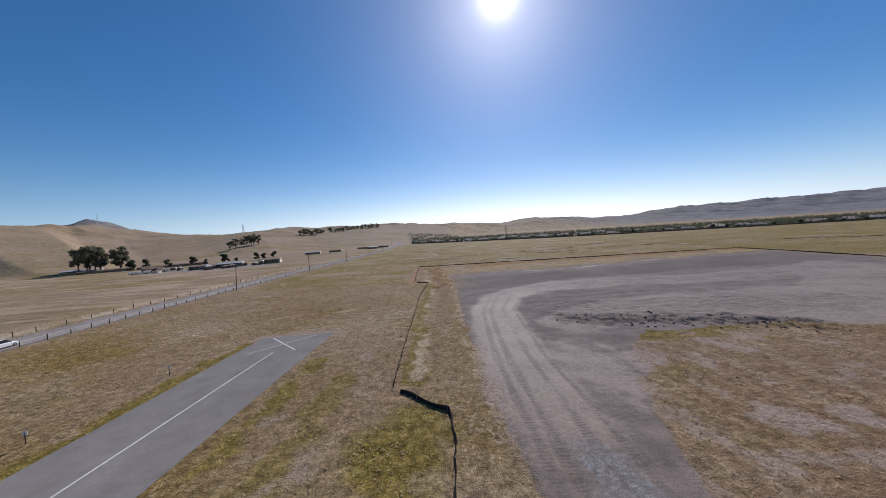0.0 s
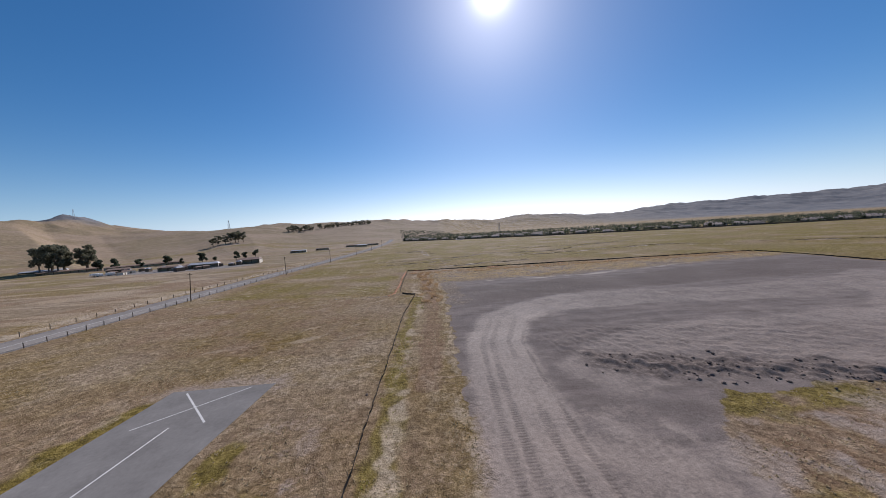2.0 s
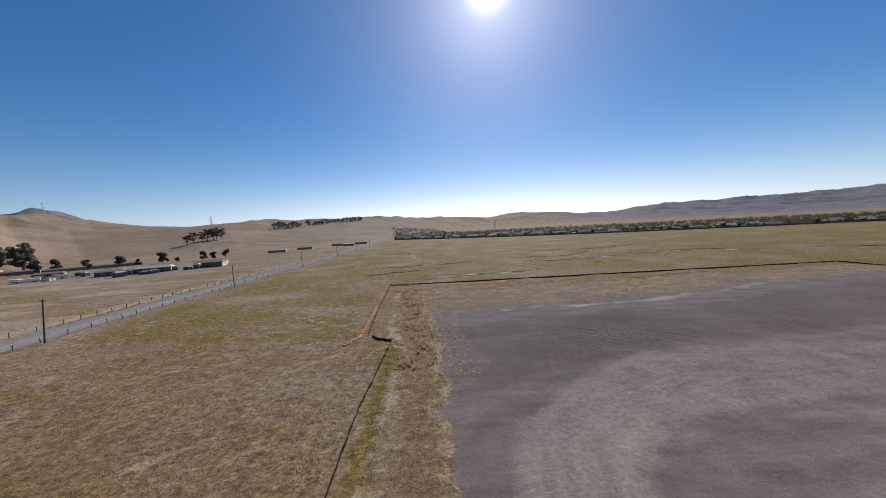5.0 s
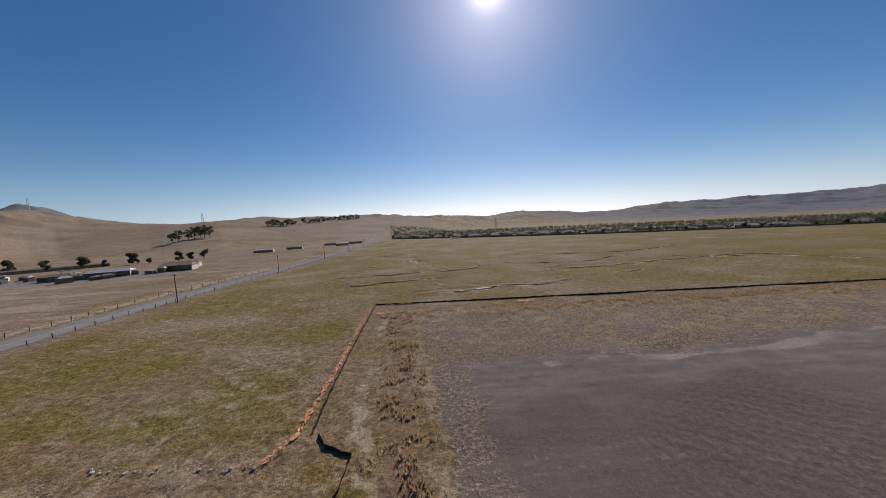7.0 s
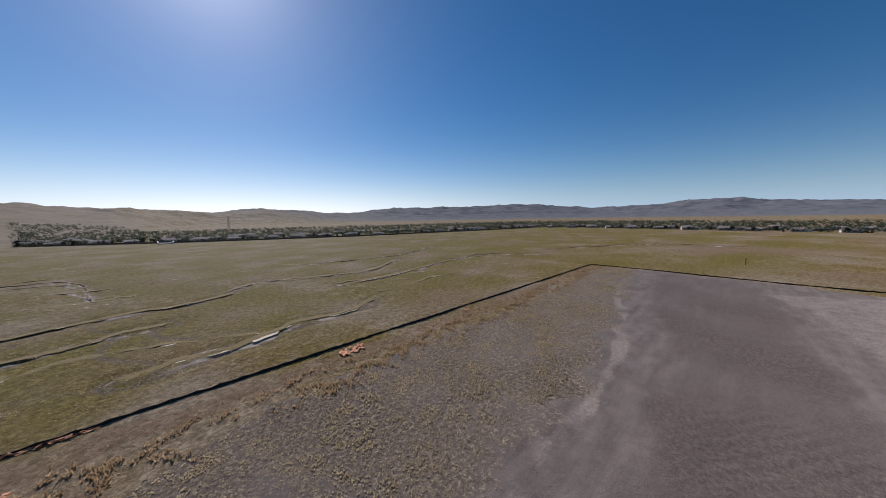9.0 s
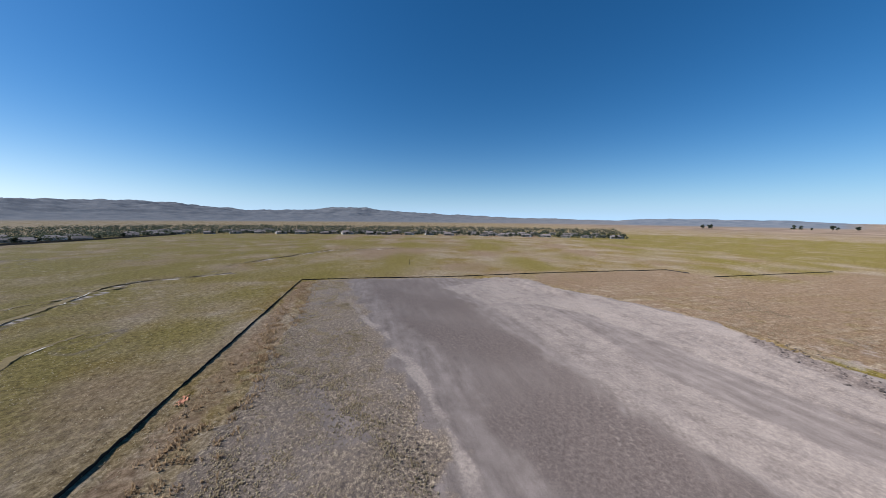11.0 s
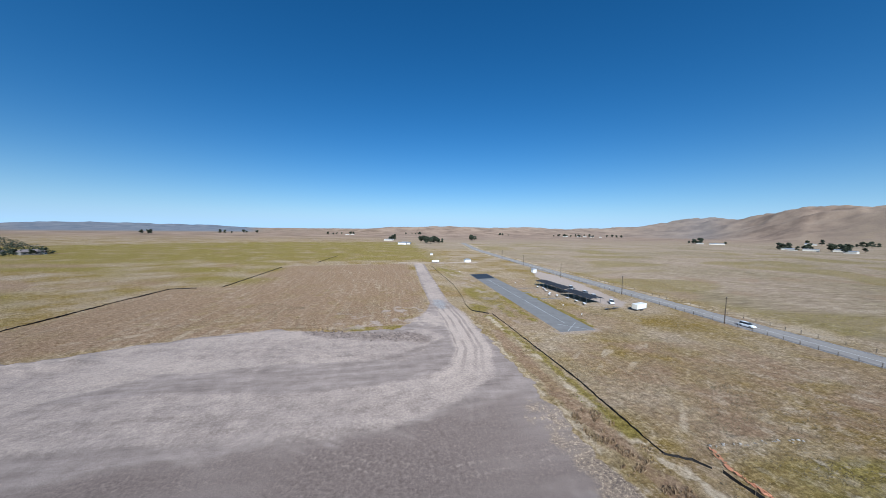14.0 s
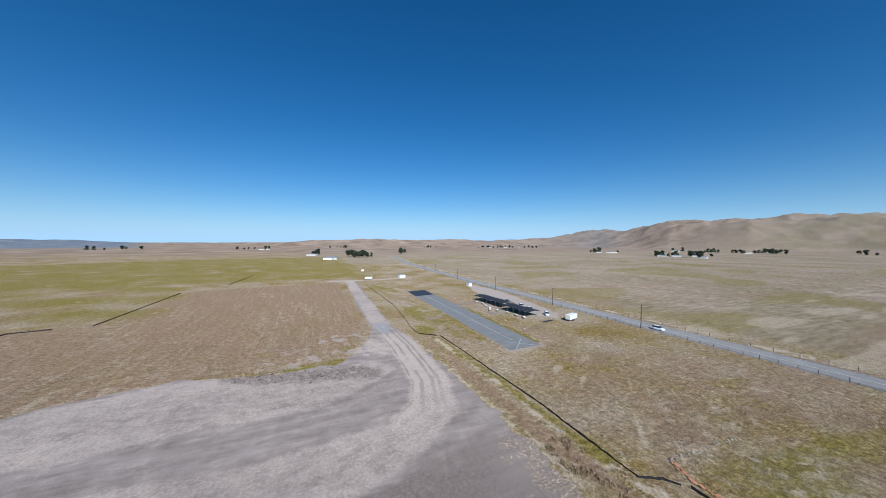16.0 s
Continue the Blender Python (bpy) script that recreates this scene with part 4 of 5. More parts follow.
# ---- post and wire fences along the road ----
def wire_fence(side, y0, y1, step, label):
    line = [p for p in curve_smooth(ROAD, 2) if y0 <= p[1] <= y1]
    pts = []
    for a, c in zip(line, line[1:]):
        d = Vector((c[0] - a[0], c[1] - a[1])).normalized()
        pts.append((a[0] + d.y * side, a[1] - d.x * side))
    posts, acc = [pts[0]], 0.0
    for a, c in zip(pts, pts[1:]):
        acc += math.hypot(c[0] - a[0], c[1] - a[1])
        if acc >= step:
            posts.append(c)
            acc = 0.0
    th = base("wire_fence", *posts[0])
    inv = th.matrix_world.inverted()
    rng = random.Random(int(side * 10))
    me = None
    for x, y in posts[:290]:
        if me is None:
            ob = part("post", tube((0, 0, -0.3), (0, 0, 1.25), 0.09, 0.08, 7), M_POST, th)
            me = ob.data
        else:
            ob = new("post", me)
            ob.parent = th
        ob.matrix_local = inv @ (pose(x, y, gz(x, y), rng.uniform(-4, 4), rng.uniform(-4, 4), 0) @ Matrix.Diagonal((1, 1, rng.uniform(0.85, 1.12), 1)))
    for h in (0.45, 0.8, 1.1):
        bm = bmesh.new()
        for (x0, y0), (x1, y1) in zip(posts, posts[1:]):
            cyl(bm, inv @ Vector((x0, y0, gz(x0, y0) + h)), inv @ Vector((x1, y1, gz(x1, y1) + h)), 0.012, n=3)
        part("wire", bm, M_WIRE, th)
    return tagged(th, label, "fence", "fences along the road")


wire_fence(6.0, -180, 420, 3.6, "weathered wooden post and wire fence along the road")
wire_fence(-7.5, -150, 400, 4.0, "sparse post and wire fence on the far road verge")


# ---- trees ----
def crown_mesh(name, seed, blobs, size, leaf, count):
    """Many small leaf clumps spread over uneven lobes."""
    rng = np.random.RandomState(seed)
    verts, faces = [], []
    for (bx, by, bz, br) in blobs:
        for _ in range(int(count * br * br)):
            d = rng.normal(size=3)
            d /= np.linalg.norm(d)
            p = np.array([bx, by, bz]) + d * br * (0.55 + 0.5 * rng.rand()) * np.array([1, 1, 0.85])
            a, c = rng.normal(size=3), rng.normal(size=3)
            a /= np.linalg.norm(a)
            c -= a * c.dot(a)
            c /= np.linalg.norm(c)
            s = leaf * (0.5 + rng.rand())
            i = len(verts)
            verts += [p - a * s - c * s * 0.4, p + a * s * 0.2 - c * s, p + a * s + c * s * 0.4, p - a * s * 0.3 + c * s]
            faces.append((i, i + 1, i + 2, i + 3))
    me = bpy.data.meshes.new(name)
    me.from_pydata([tuple(v) for v in verts], [], faces)
    return me


def tree(x, y, height, crown_me, trunk_me, label, category="tree", group="", ref=10.0, turn=0.0, z=None, wide=1.0):
    th = new("tree")
    s = height / ref
    th.matrix_world = pose(x, y, (gz(x, y) + float(hills(np.array([x]), np.array([y]))[0]) if z is None else z) - 0.1, 0, 0, turn) @ Matrix.Diagonal((s * wide, s * wide, s, 1))
    for name, me in (("trunk", trunk_me), ("crown", crown_me)):
        ob = new(name, me)
        ob.parent = th
    return tagged(th, label, category, group)


def trunk_mesh(seed, fork, top, limbs=4, r=0.28):
    rng = random.Random(seed)
    bm = cyl(bmesh.new(), (0, 0, -0.4), (0.1, 0, fork), r, r * 0.7, 8)
    for k in range(limbs):
        a = k * 2.4 + rng.random()
        mid = Vector((math.cos(a) * 1.0, math.sin(a) * 1.0, fork + (top - fork) * 0.4))
        end = Vector((math.cos(a + 0.3) * 1.9, math.sin(a + 0.3) * 1.9, top - rng.random()))
        cyl(bm, (0.1, 0, fork - 0.2), mid, r * 0.55, r * 0.35, 6)
        cyl(bm, mid, end, r * 0.35, r * 0.1, 5)
    me = bpy.data.meshes.new("trunk")
    bm.to_mesh(me)
    bm.free()
    me.materials.append(M_BARK)
    return me


def lobes(seed, n, spread, z0, z1, r0, r1):
    rng = random.Random(seed)
    out = []
    for k in range(n):
        a, q = rng.uniform(0, 6.28), math.sqrt(rng.random()) * spread
        out.append((math.cos(a) * q, math.sin(a) * q, rng.uniform(z0, z1), rng.uniform(r0, r1)))
    return out


BIG = []
for k in range(3):
    c = crown_mesh("crown", 11 + k, lobes(k + 3, 26, 2.8, 3.0, 9.4, 0.5, 1.15), 1, 0.17, 190)
    c.materials.append(M_LEAF)
    BIG.append((c, trunk_mesh(k, 3.0, 7.6, 5)))
SMALL = []
for k in range(4):
    c = crown_mesh("crown", 31 + k, lobes(k + 20, 8, 2.6, 3.2, 8.6, 1.2, 2.2), 1, 0.55, 26)
    c.materials.append(M_LEAF2)
    SMALL.append((c, trunk_mesh(k + 9, 2.2, 6.5, 3, 0.3)))
CONE = crown_mesh("crown", 77, [(0, 0, 1.5 + 1.15 * k, 1.5 - 0.19 * k) for k in range(7)], 1, 0.35, 60)
CONE.materials.append(M_LEAF2)

rng = random.Random(2)
for k in range(9):
    x, y = -366 + rng.uniform(-17, 17), 318 + rng.uniform(-12, 12)
    tree(x, y, rng.uniform(22, 29), *BIG[k % 3], "tall dark eucalyptus in a grove on golden grass", "eucalyptus", "eucalyptus grove", turn=k * 77, wide=0.95)
for k in range(7):
    a = radians(-39.6 + 0.75 * k + rng.uniform(-0.3, 0.3))
    r = 690 + rng.uniform(-20, 30)
    tree(CX + r * math.sin(a), CY + r * math.cos(a), rng.uniform(17, 24), *BIG[k % 3], "dark eucalyptus on a golden hillside", "eucalyptus", "hillside eucalyptus", turn=k * 51)
for k in range(34):
    a = radians(-27.4 + 0.44 * k + rng.uniform(-0.15, 0.15))
    r = 1000 + 9 * k + rng.uniform(-20, 20)
    if 9 < k < 12:
        continue
    tree(CX + r * math.sin(a), CY + r * math.cos(a), rng.uniform(15, 24), *BIG[k % 3], "dark eucalyptus in a windbreak along the ridge", "eucalyptus", "windbreak eucalyptus", turn=k * 51)


# ---- the suburb beyond the pasture ----
def house_mesh(name, bm, material):
    me = bpy.data.meshes.new(name)
    bm.to_mesh(me)
    bm.free()
    me.materials.append(material)
    return me


def gable(bm, w, d, z0, rise, over=0.5, cx=0.0, cy=0.0):
    v = [bm.verts.new(p) for p in ((cx - w / 2 - over, cy - d / 2 - over, z0), (cx + w / 2 + over, cy - d / 2 - over, z0), (cx + w / 2 + over, cy + d / 2 + over, z0), (cx - w / 2 - over, cy + d / 2 + over, z0),
                                   (cx - w / 2 - over + 1.5, cy, z0 + rise), (cx + w / 2 + over - 1.5, cy, z0 + rise))]
    for f in ((0, 1, 5, 4), (2, 3, 4, 5), (1, 2, 5), (3, 0, 4), (3, 2, 1, 0)):
        bm.faces.new([v[i] for i in f])
    return bm


W_ME = house_mesh("wall", boxes((0, 0, 1.5, 14, 10, 3.4), (8.5, -1.0, 1.4, 5, 7, 3.0)), M_STUCCO)
R_ME = house_mesh("roof", gable(gable(bmesh.new(), 14, 10, 3.2, 2.4), 5, 7, 2.95, 1.5, 0.5, 8.5, -1.0), M_TILE)
WIN_ME = house_mesh("window", boxes((0, 0, 0, 1.8, 0.12, 1.2)), M_GLASS)
GAR_ME = house_mesh("garage_door", boxes((0, 0, 0, 4.2, 0.12, 2.2)), M_WHITE)


def house(x, y, turn, s):
    th = new("house")
    th.matrix_world = pose(x, y, gz(x, y) + float(hills(np.array([x]), np.array([y]))[0]), 0, 0, turn) @ Matrix.Diagonal((s, s, s, 1))
    for name, me, p in (("wall", W_ME, (0, 0, 0)), ("roof", R_ME, (0, 0, 0)), ("garage_door", GAR_ME, (8.5, -4.54, 1.1)), ("window", WIN_ME, (-4.5, -5.04, 1.6)), ("window", WIN_ME, (-1.0, -5.04, 1.6)),
                        ("window", WIN_ME, (3.5, -5.04, 1.6)), ("window", WIN_ME, (-4.0, 5.04, 1.6)), ("window", WIN_ME, (3.0, 5.04, 1.6))):
        ob = new(name, me)
        ob.parent, ob.location = th, p
    return tagged(th, "single-storey pale stucco suburban house with tiled hip roof", "house", "suburban houses")


EDGE = [(-62, 650), (30, 575), (130, 515), (231, 467), (330, 437), (430, 408), (535, 384), (560, 300), (540, 215), (517, 131), (500, 22), (455, -75), (420, -160), (373, -243)]
rng = random.Random(8)
line = dense(EDGE, 15)
for i, (x, y) in enumerate(line):
    out = Vector((x - CX, y - CY)).normalized()
    side = Vector((-out.y, out.x))
    for row in range(4):
        if rng.random() < (0.9 if row == 0 else 0.5) and i % 2 == row % 2:
            q = Vector((x, y)) + out * (12 + 26 * row + rng.uniform(-3, 3)) + side * rng.uniform(-4, 4)
            house(q.x, q.y, math.degrees(math.atan2(out.y, out.x)) + 90 + rng.choice((0, 180)) + rng.uniform(-12, 12), rng.uniform(0.75, 1.0))
    for row in range(2):
        if rng.random() < 0.95:
            q = Vector((x, y)) + out * (5 + 16 * row + rng.uniform(-6, 6)) + side * rng.uniform(-7, 7)
            k = rng.randrange(5)
            me = (CONE, SMALL[0][1]) if k == 4 else SMALL[k]
            tree(q.x, q.y, rng.uniform(3.0, 6.5), *me, "dark green garden tree among the suburban houses", "tree", "suburban trees", turn=rng.uniform(0, 360), wide=1.15)


def suburb_woods(seed, per_step, depth):
    """The carpet of tree crowns that fills the suburb between and behind its streets."""
    rs = np.random.RandomState(seed)
    line = np.repeat(np.array(dense(EDGE, 7)), per_step, axis=0)
    n, leaves = len(line), 26
    out = line - np.array([CX, CY])
    out /= np.linalg.norm(out, axis=1)[:, None]
    side = np.stack([-out[:, 1], out[:, 0]], -1)
    q = line + out * (5 + depth * rs.rand(n) ** 1.25)[:, None] + side * rs.uniform(-5, 5, n)[:, None]
    high, wide = rs.uniform(2.8, 6.6, n), rs.uniform(1.8, 4.0, n)
    z = lie(q[:, 0], q[:, 1]) + hills(q[:, 0], q[:, 1])
    d = rs.normal(size=(n, leaves, 3))
    d /= np.linalg.norm(d, axis=2)[:, :, None]
    c = np.stack([q[:, 0, None] + d[:, :, 0] * wide[:, None], q[:, 1, None] + d[:, :, 1] * wide[:, None], z[:, None] + high[:, None] * (0.6 + 0.42 * d[:, :, 2])], -1)
    c += rs.normal(0, 0.3, c.shape)
    a, e = rs.normal(size=c.shape), rs.normal(size=c.shape)
    a *= (rs.uniform(0.4, 0.9, (n, leaves)) / np.linalg.norm(a, axis=2))[:, :, None]
    e *= (rs.uniform(0.4, 0.9, (n, leaves)) / np.linalg.norm(e, axis=2))[:, :, None]
    verts = np.stack([c - a, c - e, c + a, c + e], 2).reshape(-1, 3)
    faces = np.arange(len(verts)).reshape(-1, 4)
    me = bpy.data.meshes.new("suburb_woods")
    me.from_pydata(verts.tolist(), [], faces.tolist())
    me.materials.append(M_LEAF2)
    return tagged(new("suburb_woods", me), "carpet of dark green tree crowns filling the suburb", "trees", kind="stuff")


suburb_woods(4, 30, 460.0)

wall_line = []
for x, y in dense(EDGE[:7], 12):
    out = Vector((x - CX, y - CY)).normalized()
    wall_line.append((x - out.x * 5, y - out.y * 5))
part_wall = ribbon(wall_line, 0.3, 1.7, 2.0)
me = bpy.data.meshes.new("perimeter_wall")
part_wall.to_mesh(me)
part_wall.free()
me.materials.append(M_BROWN)
tagged(new("perimeter_wall", me), "long low brown block wall in front of the suburb", "wall", kind="structure")

# ---- the flying club by the runway ----
def shade_canopy(x, y, turn, length, width):
    th = base("shade_canopy", x, y, rz=turn)
    bm = bmesh.new()
    n, rows = int(length / 2), []
    rng = random.Random(int(length * 3))
    for i in range(n + 1):
        u = -length / 2 + length * i / n
        rows.append([bm.verts.new((v * width / 2, u, 2.9 + 0.55 * (1 - abs(v)) - 0.18 * math.sin(i * math.pi * 0.5) ** 2 - rng.uniform(0, 0.12))) for v in (-1, -0.5, 0, 0.5, 1)])
    for a, c in zip(rows, rows[1:]):
        for k in range(4):
            bm.faces.new((a[k], a[k + 1], c[k + 1], c[k]))
    r = bmesh.ops.extrude_face_region(bm, geom=bm.faces[:])
    bmesh.ops.translate(bm, vec=(0, 0, 0.05), verts=[g for g in r["geom"] if isinstance(g, bmesh.types.BMVert)])
    bmesh.ops.recalc_face_normals(bm, faces=bm.faces)
    part("roof_cloth", bm, M_SHADE, th)
    me = None
    for i in range(0, n + 1, 2):
        for v in (-1, 1):
            if me is None:
                ob = part("upright", tube((0, 0, -0.2), (0, 0, 2.95), 0.06, n=8), M_STEEL, th)
                me = ob.data
            else:
                ob = new("upright", me)
                ob.parent = th
            ob.location = (v * (width / 2 - 0.1), -length / 2 + length * i / n, 0)
    return tagged(th, "long open shelter roofed with black shade cloth on steel posts", "shelter", "club shelters")


shade_canopy(-57.0, 12.0, 3, 19, 7.5)
shade_canopy(-57.6, -13.5, 3, 27, 7.5)


def work_table(x, y, turn, long=2.4):
    th = base("work_table", x, y, rz=turn)
    part("tabletop", boxes((0, 0, 0.86, long, 0.9, 0.06), bevel=0.01), M_WHITE, th)
    for sx in (-1, 1):
        for sy in (-1, 1):
            part("leg", boxes((sx * (long / 2 - 0.1), sy * 0.36, 0.41, 0.08, 0.08, 0.84)), M_STAKE, th)
    return tagged(th, "pale work table standing on dry grass by the runway", "table", "work tables")


rng = random.Random(12)
for x, y in ((-51.5, 16), (-50.8, 10), (-49, 4), (-48.5, -2), (-49.5, -8), (-51.5, -14), (-50.5, -19), (-52, 21), (-46.5, 1)):
    work_table(x, y, rng.uniform(-20, 20) + 80, rng.uniform(2.0, 3.4))


def box_trailer(x, y, turn, size, label):
    w, d, h = size
    th = base("box_trailer", x, y, rz=turn)
    part("body", boxes((0, 0, 0.75 + h / 2, d, w, h), bevel=0.06), M_WHITE, th)
    part("door", boxes((d / 2 + 0.03, 0, 0.75 + h / 2, 0.05, w * 0.9, h * 0.9), bevel=0.01), M_CREAM, th)
    part("chassis", boxes((0, 0, 0.62, d * 0.96, w * 0.7, 0.22), (-d / 2 - 0.6, 0, 0.55, 1.4, 0.12, 0.12)), M_STEEL, th)
    for sx in (-0.5, 0.5):
        for sy in (-1, 1):
            wh = part("wheel", cyl(bmesh.new(), (sx, sy * w * 0.42, 0.36), (sx, sy * (w * 0.42 + 0.2), 0.36), 0.36, n=16), M_TYRE, th)
            part("rim", cyl(bmesh.new(), (sx, sy * w * 0.42 + sy * 0.19, 0.36), (sx, sy * (w * 0.42 + 0.22), 0.36), 0.2, n=12), M_STEEL, wh)
    return tagged(th, label, "trailer", "white trailers")


box_trailer(-69.5, 31.5, 18, (2.4, 6.4, 2.0), "white box trailer parked on dry grass near the shelters")
box_trailer(-13.4, -153.5, 5, (2.2, 6.5, 1.6), "small white trailer beside the pale cross track")


def flat_rack(x, y, turn):
    th = base("bleacher", x, y, rz=turn)
    for k in range(4):
        part("plank", boxes((0, k * 0.55, 0.42 + 0.22 * k, 6.0, 0.30, 0.05), bevel=0.008), M_STEEL, th)
    for s in (-2.4, 0, 2.4):
        part("stand", boxes((s, 0.85, 0.36, 0.06, 2.0, 0.06), (s, 0, 0.2, 0.06, 0.06, 0.4), (s, 1.65, 0.52, 0.06, 0.06, 1.04)), M_STEEL, th)
    return tagged(th, "low aluminium bleacher with pale planks on the grass", "bleacher")


flat_rack(-58, 29, 10)


def shed(x, y, turn, w, d, h, label, walls, roof):
    th = base("shed", x, y, rz=turn)
    part("wall", boxes((0, 0, h / 2 - 0.2, w, d, h + 0.4)), walls, th)
    part("roof", gable(bmesh.new(), w, d, h, h * 0.35, 0.25), roof, th)
    part("door", boxes((0, -d / 2 - 0.03, h * 0.4, min(1.0, w * 0.3), 0.06, h * 0.8)), M_BROWN, th)
    return tagged(th, label, "shed", "small sheds")


shed(-78.5, -80, 10, 3, 3, 2.6, "small white shed at the entrance of the club drive", M_WHITE, M_TIN)
shed(-46, -157, 8, 6, 4, 2.6, "white hut at the end of the cross track", M_WHITE, M_TIN)
shed(-21.5, -238, 0, 3, 2.5, 2.2, "tiny white hut standing alone in pasture", M_WHITE, M_TIN)


def marker_post(x, y, h, label):
    th = base("marker_post", x, y)
    part("stem", tube((0, 0, -0.3), (0, 0, h), 0.05, 0.04, 8), M_POST, th)
    part("plate", boxes((0, 0, h - 0.2, 0.5, 0.04, 0.4), bevel=0.005), M_WHITE, th)
    return tagged(th, label, "marker post", "marker posts")


for x, y in ((-40, 24), (-42, -30), (-39, 38), (-52, -40), (-20, -80)):
    marker_post(x, y, 1.3, "short marker post with a white plate on the grass")
th = base("lone_post", 186, 103)
part("stem", tube((0, 0, -0.4), (0, 0, 3.2), 0.16, 0.12, 8), M_POLE, th)
tagged(th, "dark lone wooden post in green pasture", "post")


# ---- car on the road ----
def loft(sections, material, name, parent):
    bm = bmesh.new()
    rings = [[bm.verts.new(p) for p in s] for s in sections]
    n = len(rings[0])
    for a, c in zip(rings, rings[1:]):
        for k in range(n):
            bm.faces.new((a[k], a[(k + 1) % n], c[(k + 1) % n], c[k]))
    bm.faces.new(rings[0][::-1])
    bm.faces.new(rings[-1])
    bmesh.ops.recalc_face_normals(bm, faces=bm.faces)
    return part(name, bm, material, parent)


def car(x, y, turn, label):
    th = base("car", x, y, gz(x, y) + 0.03, turn)
    prof = [(-2.3, 0.35, 0.75, 0.80), (-2.2, 0.30, 0.95, 0.88), (-1.0, 0.28, 1.0, 0.92), (0.8, 0.28, 0.98, 0.92), (1.9, 0.30, 0.85, 0.88), (2.3, 0.36, 0.66, 0.78)]
    loft([[(u, -w, z0), (u, -w, z1 - 0.1), (u, -w + 0.12, z1), (u, w - 0.12, z1), (u, w, z1 - 0.1), (u, w, z0)] for u, z0, z1, w in prof], M_CAR, "body", th)
    cab = [(-2.0, 0.97, 1.05, 0.78), (-1.6, 0.97, 1.62, 0.70), (0.3, 0.97, 1.66, 0.70), (1.15, 0.97, 1.02, 0.76)]
    loft([[(u, -w - 0.06, z0), (u, -w, z1), (u, w, z1), (u, w + 0.06, z0)] for u, z0, z1, w in cab], M_GLASS, "glasshouse", th)
    part("roof", boxes((-0.65, 0, 1.66, 1.95, 1.36, 0.05), bevel=0.02), M_CAR, th)
    for u in (-1.4, 1.4):
        for s in (-1, 1):
            wh = part("wheel", tube((u, s * 0.72, 0.33), (u, s * 0.93, 0.33), 0.33, n=18), M_TYRE, th)
            part("rim", tube((u, s * 0.90, 0.33), (u, s * 0.945, 0.33), 0.2, n=14), M_STEEL, wh)
    for s in (-0.65, 0.65):
        part("headlight", boxes((2.22, s, 0.62, 0.12, 0.34, 0.14), bevel=0.03), M_GLASS, th)
        part("tail_light", boxes((-2.27, s, 0.78, 0.08, 0.26, 0.18), bevel=0.02), M_LAMP, th)
    return tagged(th, label, "car", "cars")


car(-89.2, 56.5, 92, "white estate car driving along the grey country road")
for x, y, turn in ((-66, 8, 75), (-67, 0, 80), (-68, -14, 78), (-66, 20, 60)):
    car(x, y, turn, "white car parked on gravel behind the black shelter")


# ---- farmstead west of the road ----
def barn(x, y, turn, w, d, h, label, walls=M_CREAM, roof=M_TIN, open_front=True):
    th = base("barn", x, y, rz=turn)
    part("wall", boxes((0, d / 2 - 0.1, h / 2 - 0.2, w, 0.2, h + 0.4), (-w / 2 + 0.1, 0, h / 2 - 0.2, 0.2, d - 0.4, h + 0.4), (w / 2 - 0.1, 0, h / 2 - 0.2, 0.2, d - 0.4, h + 0.4)), walls, th)
    part("roof", gable(bmesh.new(), w, d, h, d * 0.14, 0.4), roof, th)
    n = max(2, int(w / 5))
    for k in range(n + 1):
        part("post", boxes((-w / 2 + 0.2 + (w - 0.4) * k / n, -d / 2 + 0.15, h / 2, 0.25, 0.25, h)), M_POST, th)
    return tagged(th, label, "barn", "farm buildings")


# the 40 m barn at (-345, 310) stands in for a hedge row
for x, y, turn, w, d, h, roof in ((-192, 272, 25, 20, 9, 3.2, M_TIN), (-214, 264, 25, 13, 7, 2.8, M_DARKTIN), (-176, 310, 20, 16, 8, 3.2, M_DARKTIN), (-166, 290, 15, 18, 10, 3.6, M_DARKTIN),
                                 (-260, 270, 40, 14, 8, 3.2, M_DARKTIN), (-190, 443, 15, 20, 7, 2.8, M_TIN), (-170, 478, 15, 18, 7, 2.8, M_DARKTIN), (-120, 513, 10, 16, 8, 3, M_TIN), (-140, 538, 10, 24, 7, 2.8, M_DARKTIN), (-112, 558, 10, 20, 7, 2.8, M_DARKTIN),
                                 (-345, 310, 48, 40, 7, 2.6, M_DARKTIN), (-300, 338, 50, 60, 6, 2.4, M_DARKTIN), (-385, 323, 40, 30, 8, 3, M_TIN)):
    barn(x, y, turn, w, d, h, "low open-fronted farm barn with a weathered metal roof", roof=roof)
rng = random.Random(31)
for k in range(34):
    x, y = -212 + rng.uniform(-50, 44), 266 + rng.uniform(-18, 24)
    if k < 5:
        box_trailer(x, y, rng.uniform(0, 180), (2.0, rng.uniform(3.5, 5.5), 1.5), "white trailer standing in the farmyard")
    else:
        shed(x, y, rng.uniform(0, 180), rng.uniform(3, 6), rng.uniform(3, 4), rng.uniform(1.8, 2.8), "small weathered shed in the farmyard", rng.choice((M_BROWN, M_BROWN, M_CREAM)), rng.choice((M_TIN, M_DARKTIN, M_DARKTIN)))
for k in range(12):
    t = k / 11
    tree(-330 + 120 * t + rng.uniform(-6, 6), 322 + 60 * t + rng.uniform(-8, 8), rng.uniform(5, 11), *SMALL[k % 4], "dark green tree beside the farmyard", "tree", "farmyard trees", turn=k * 40)

# ---- far farms to the south and west ----
rng = random.Random(44)


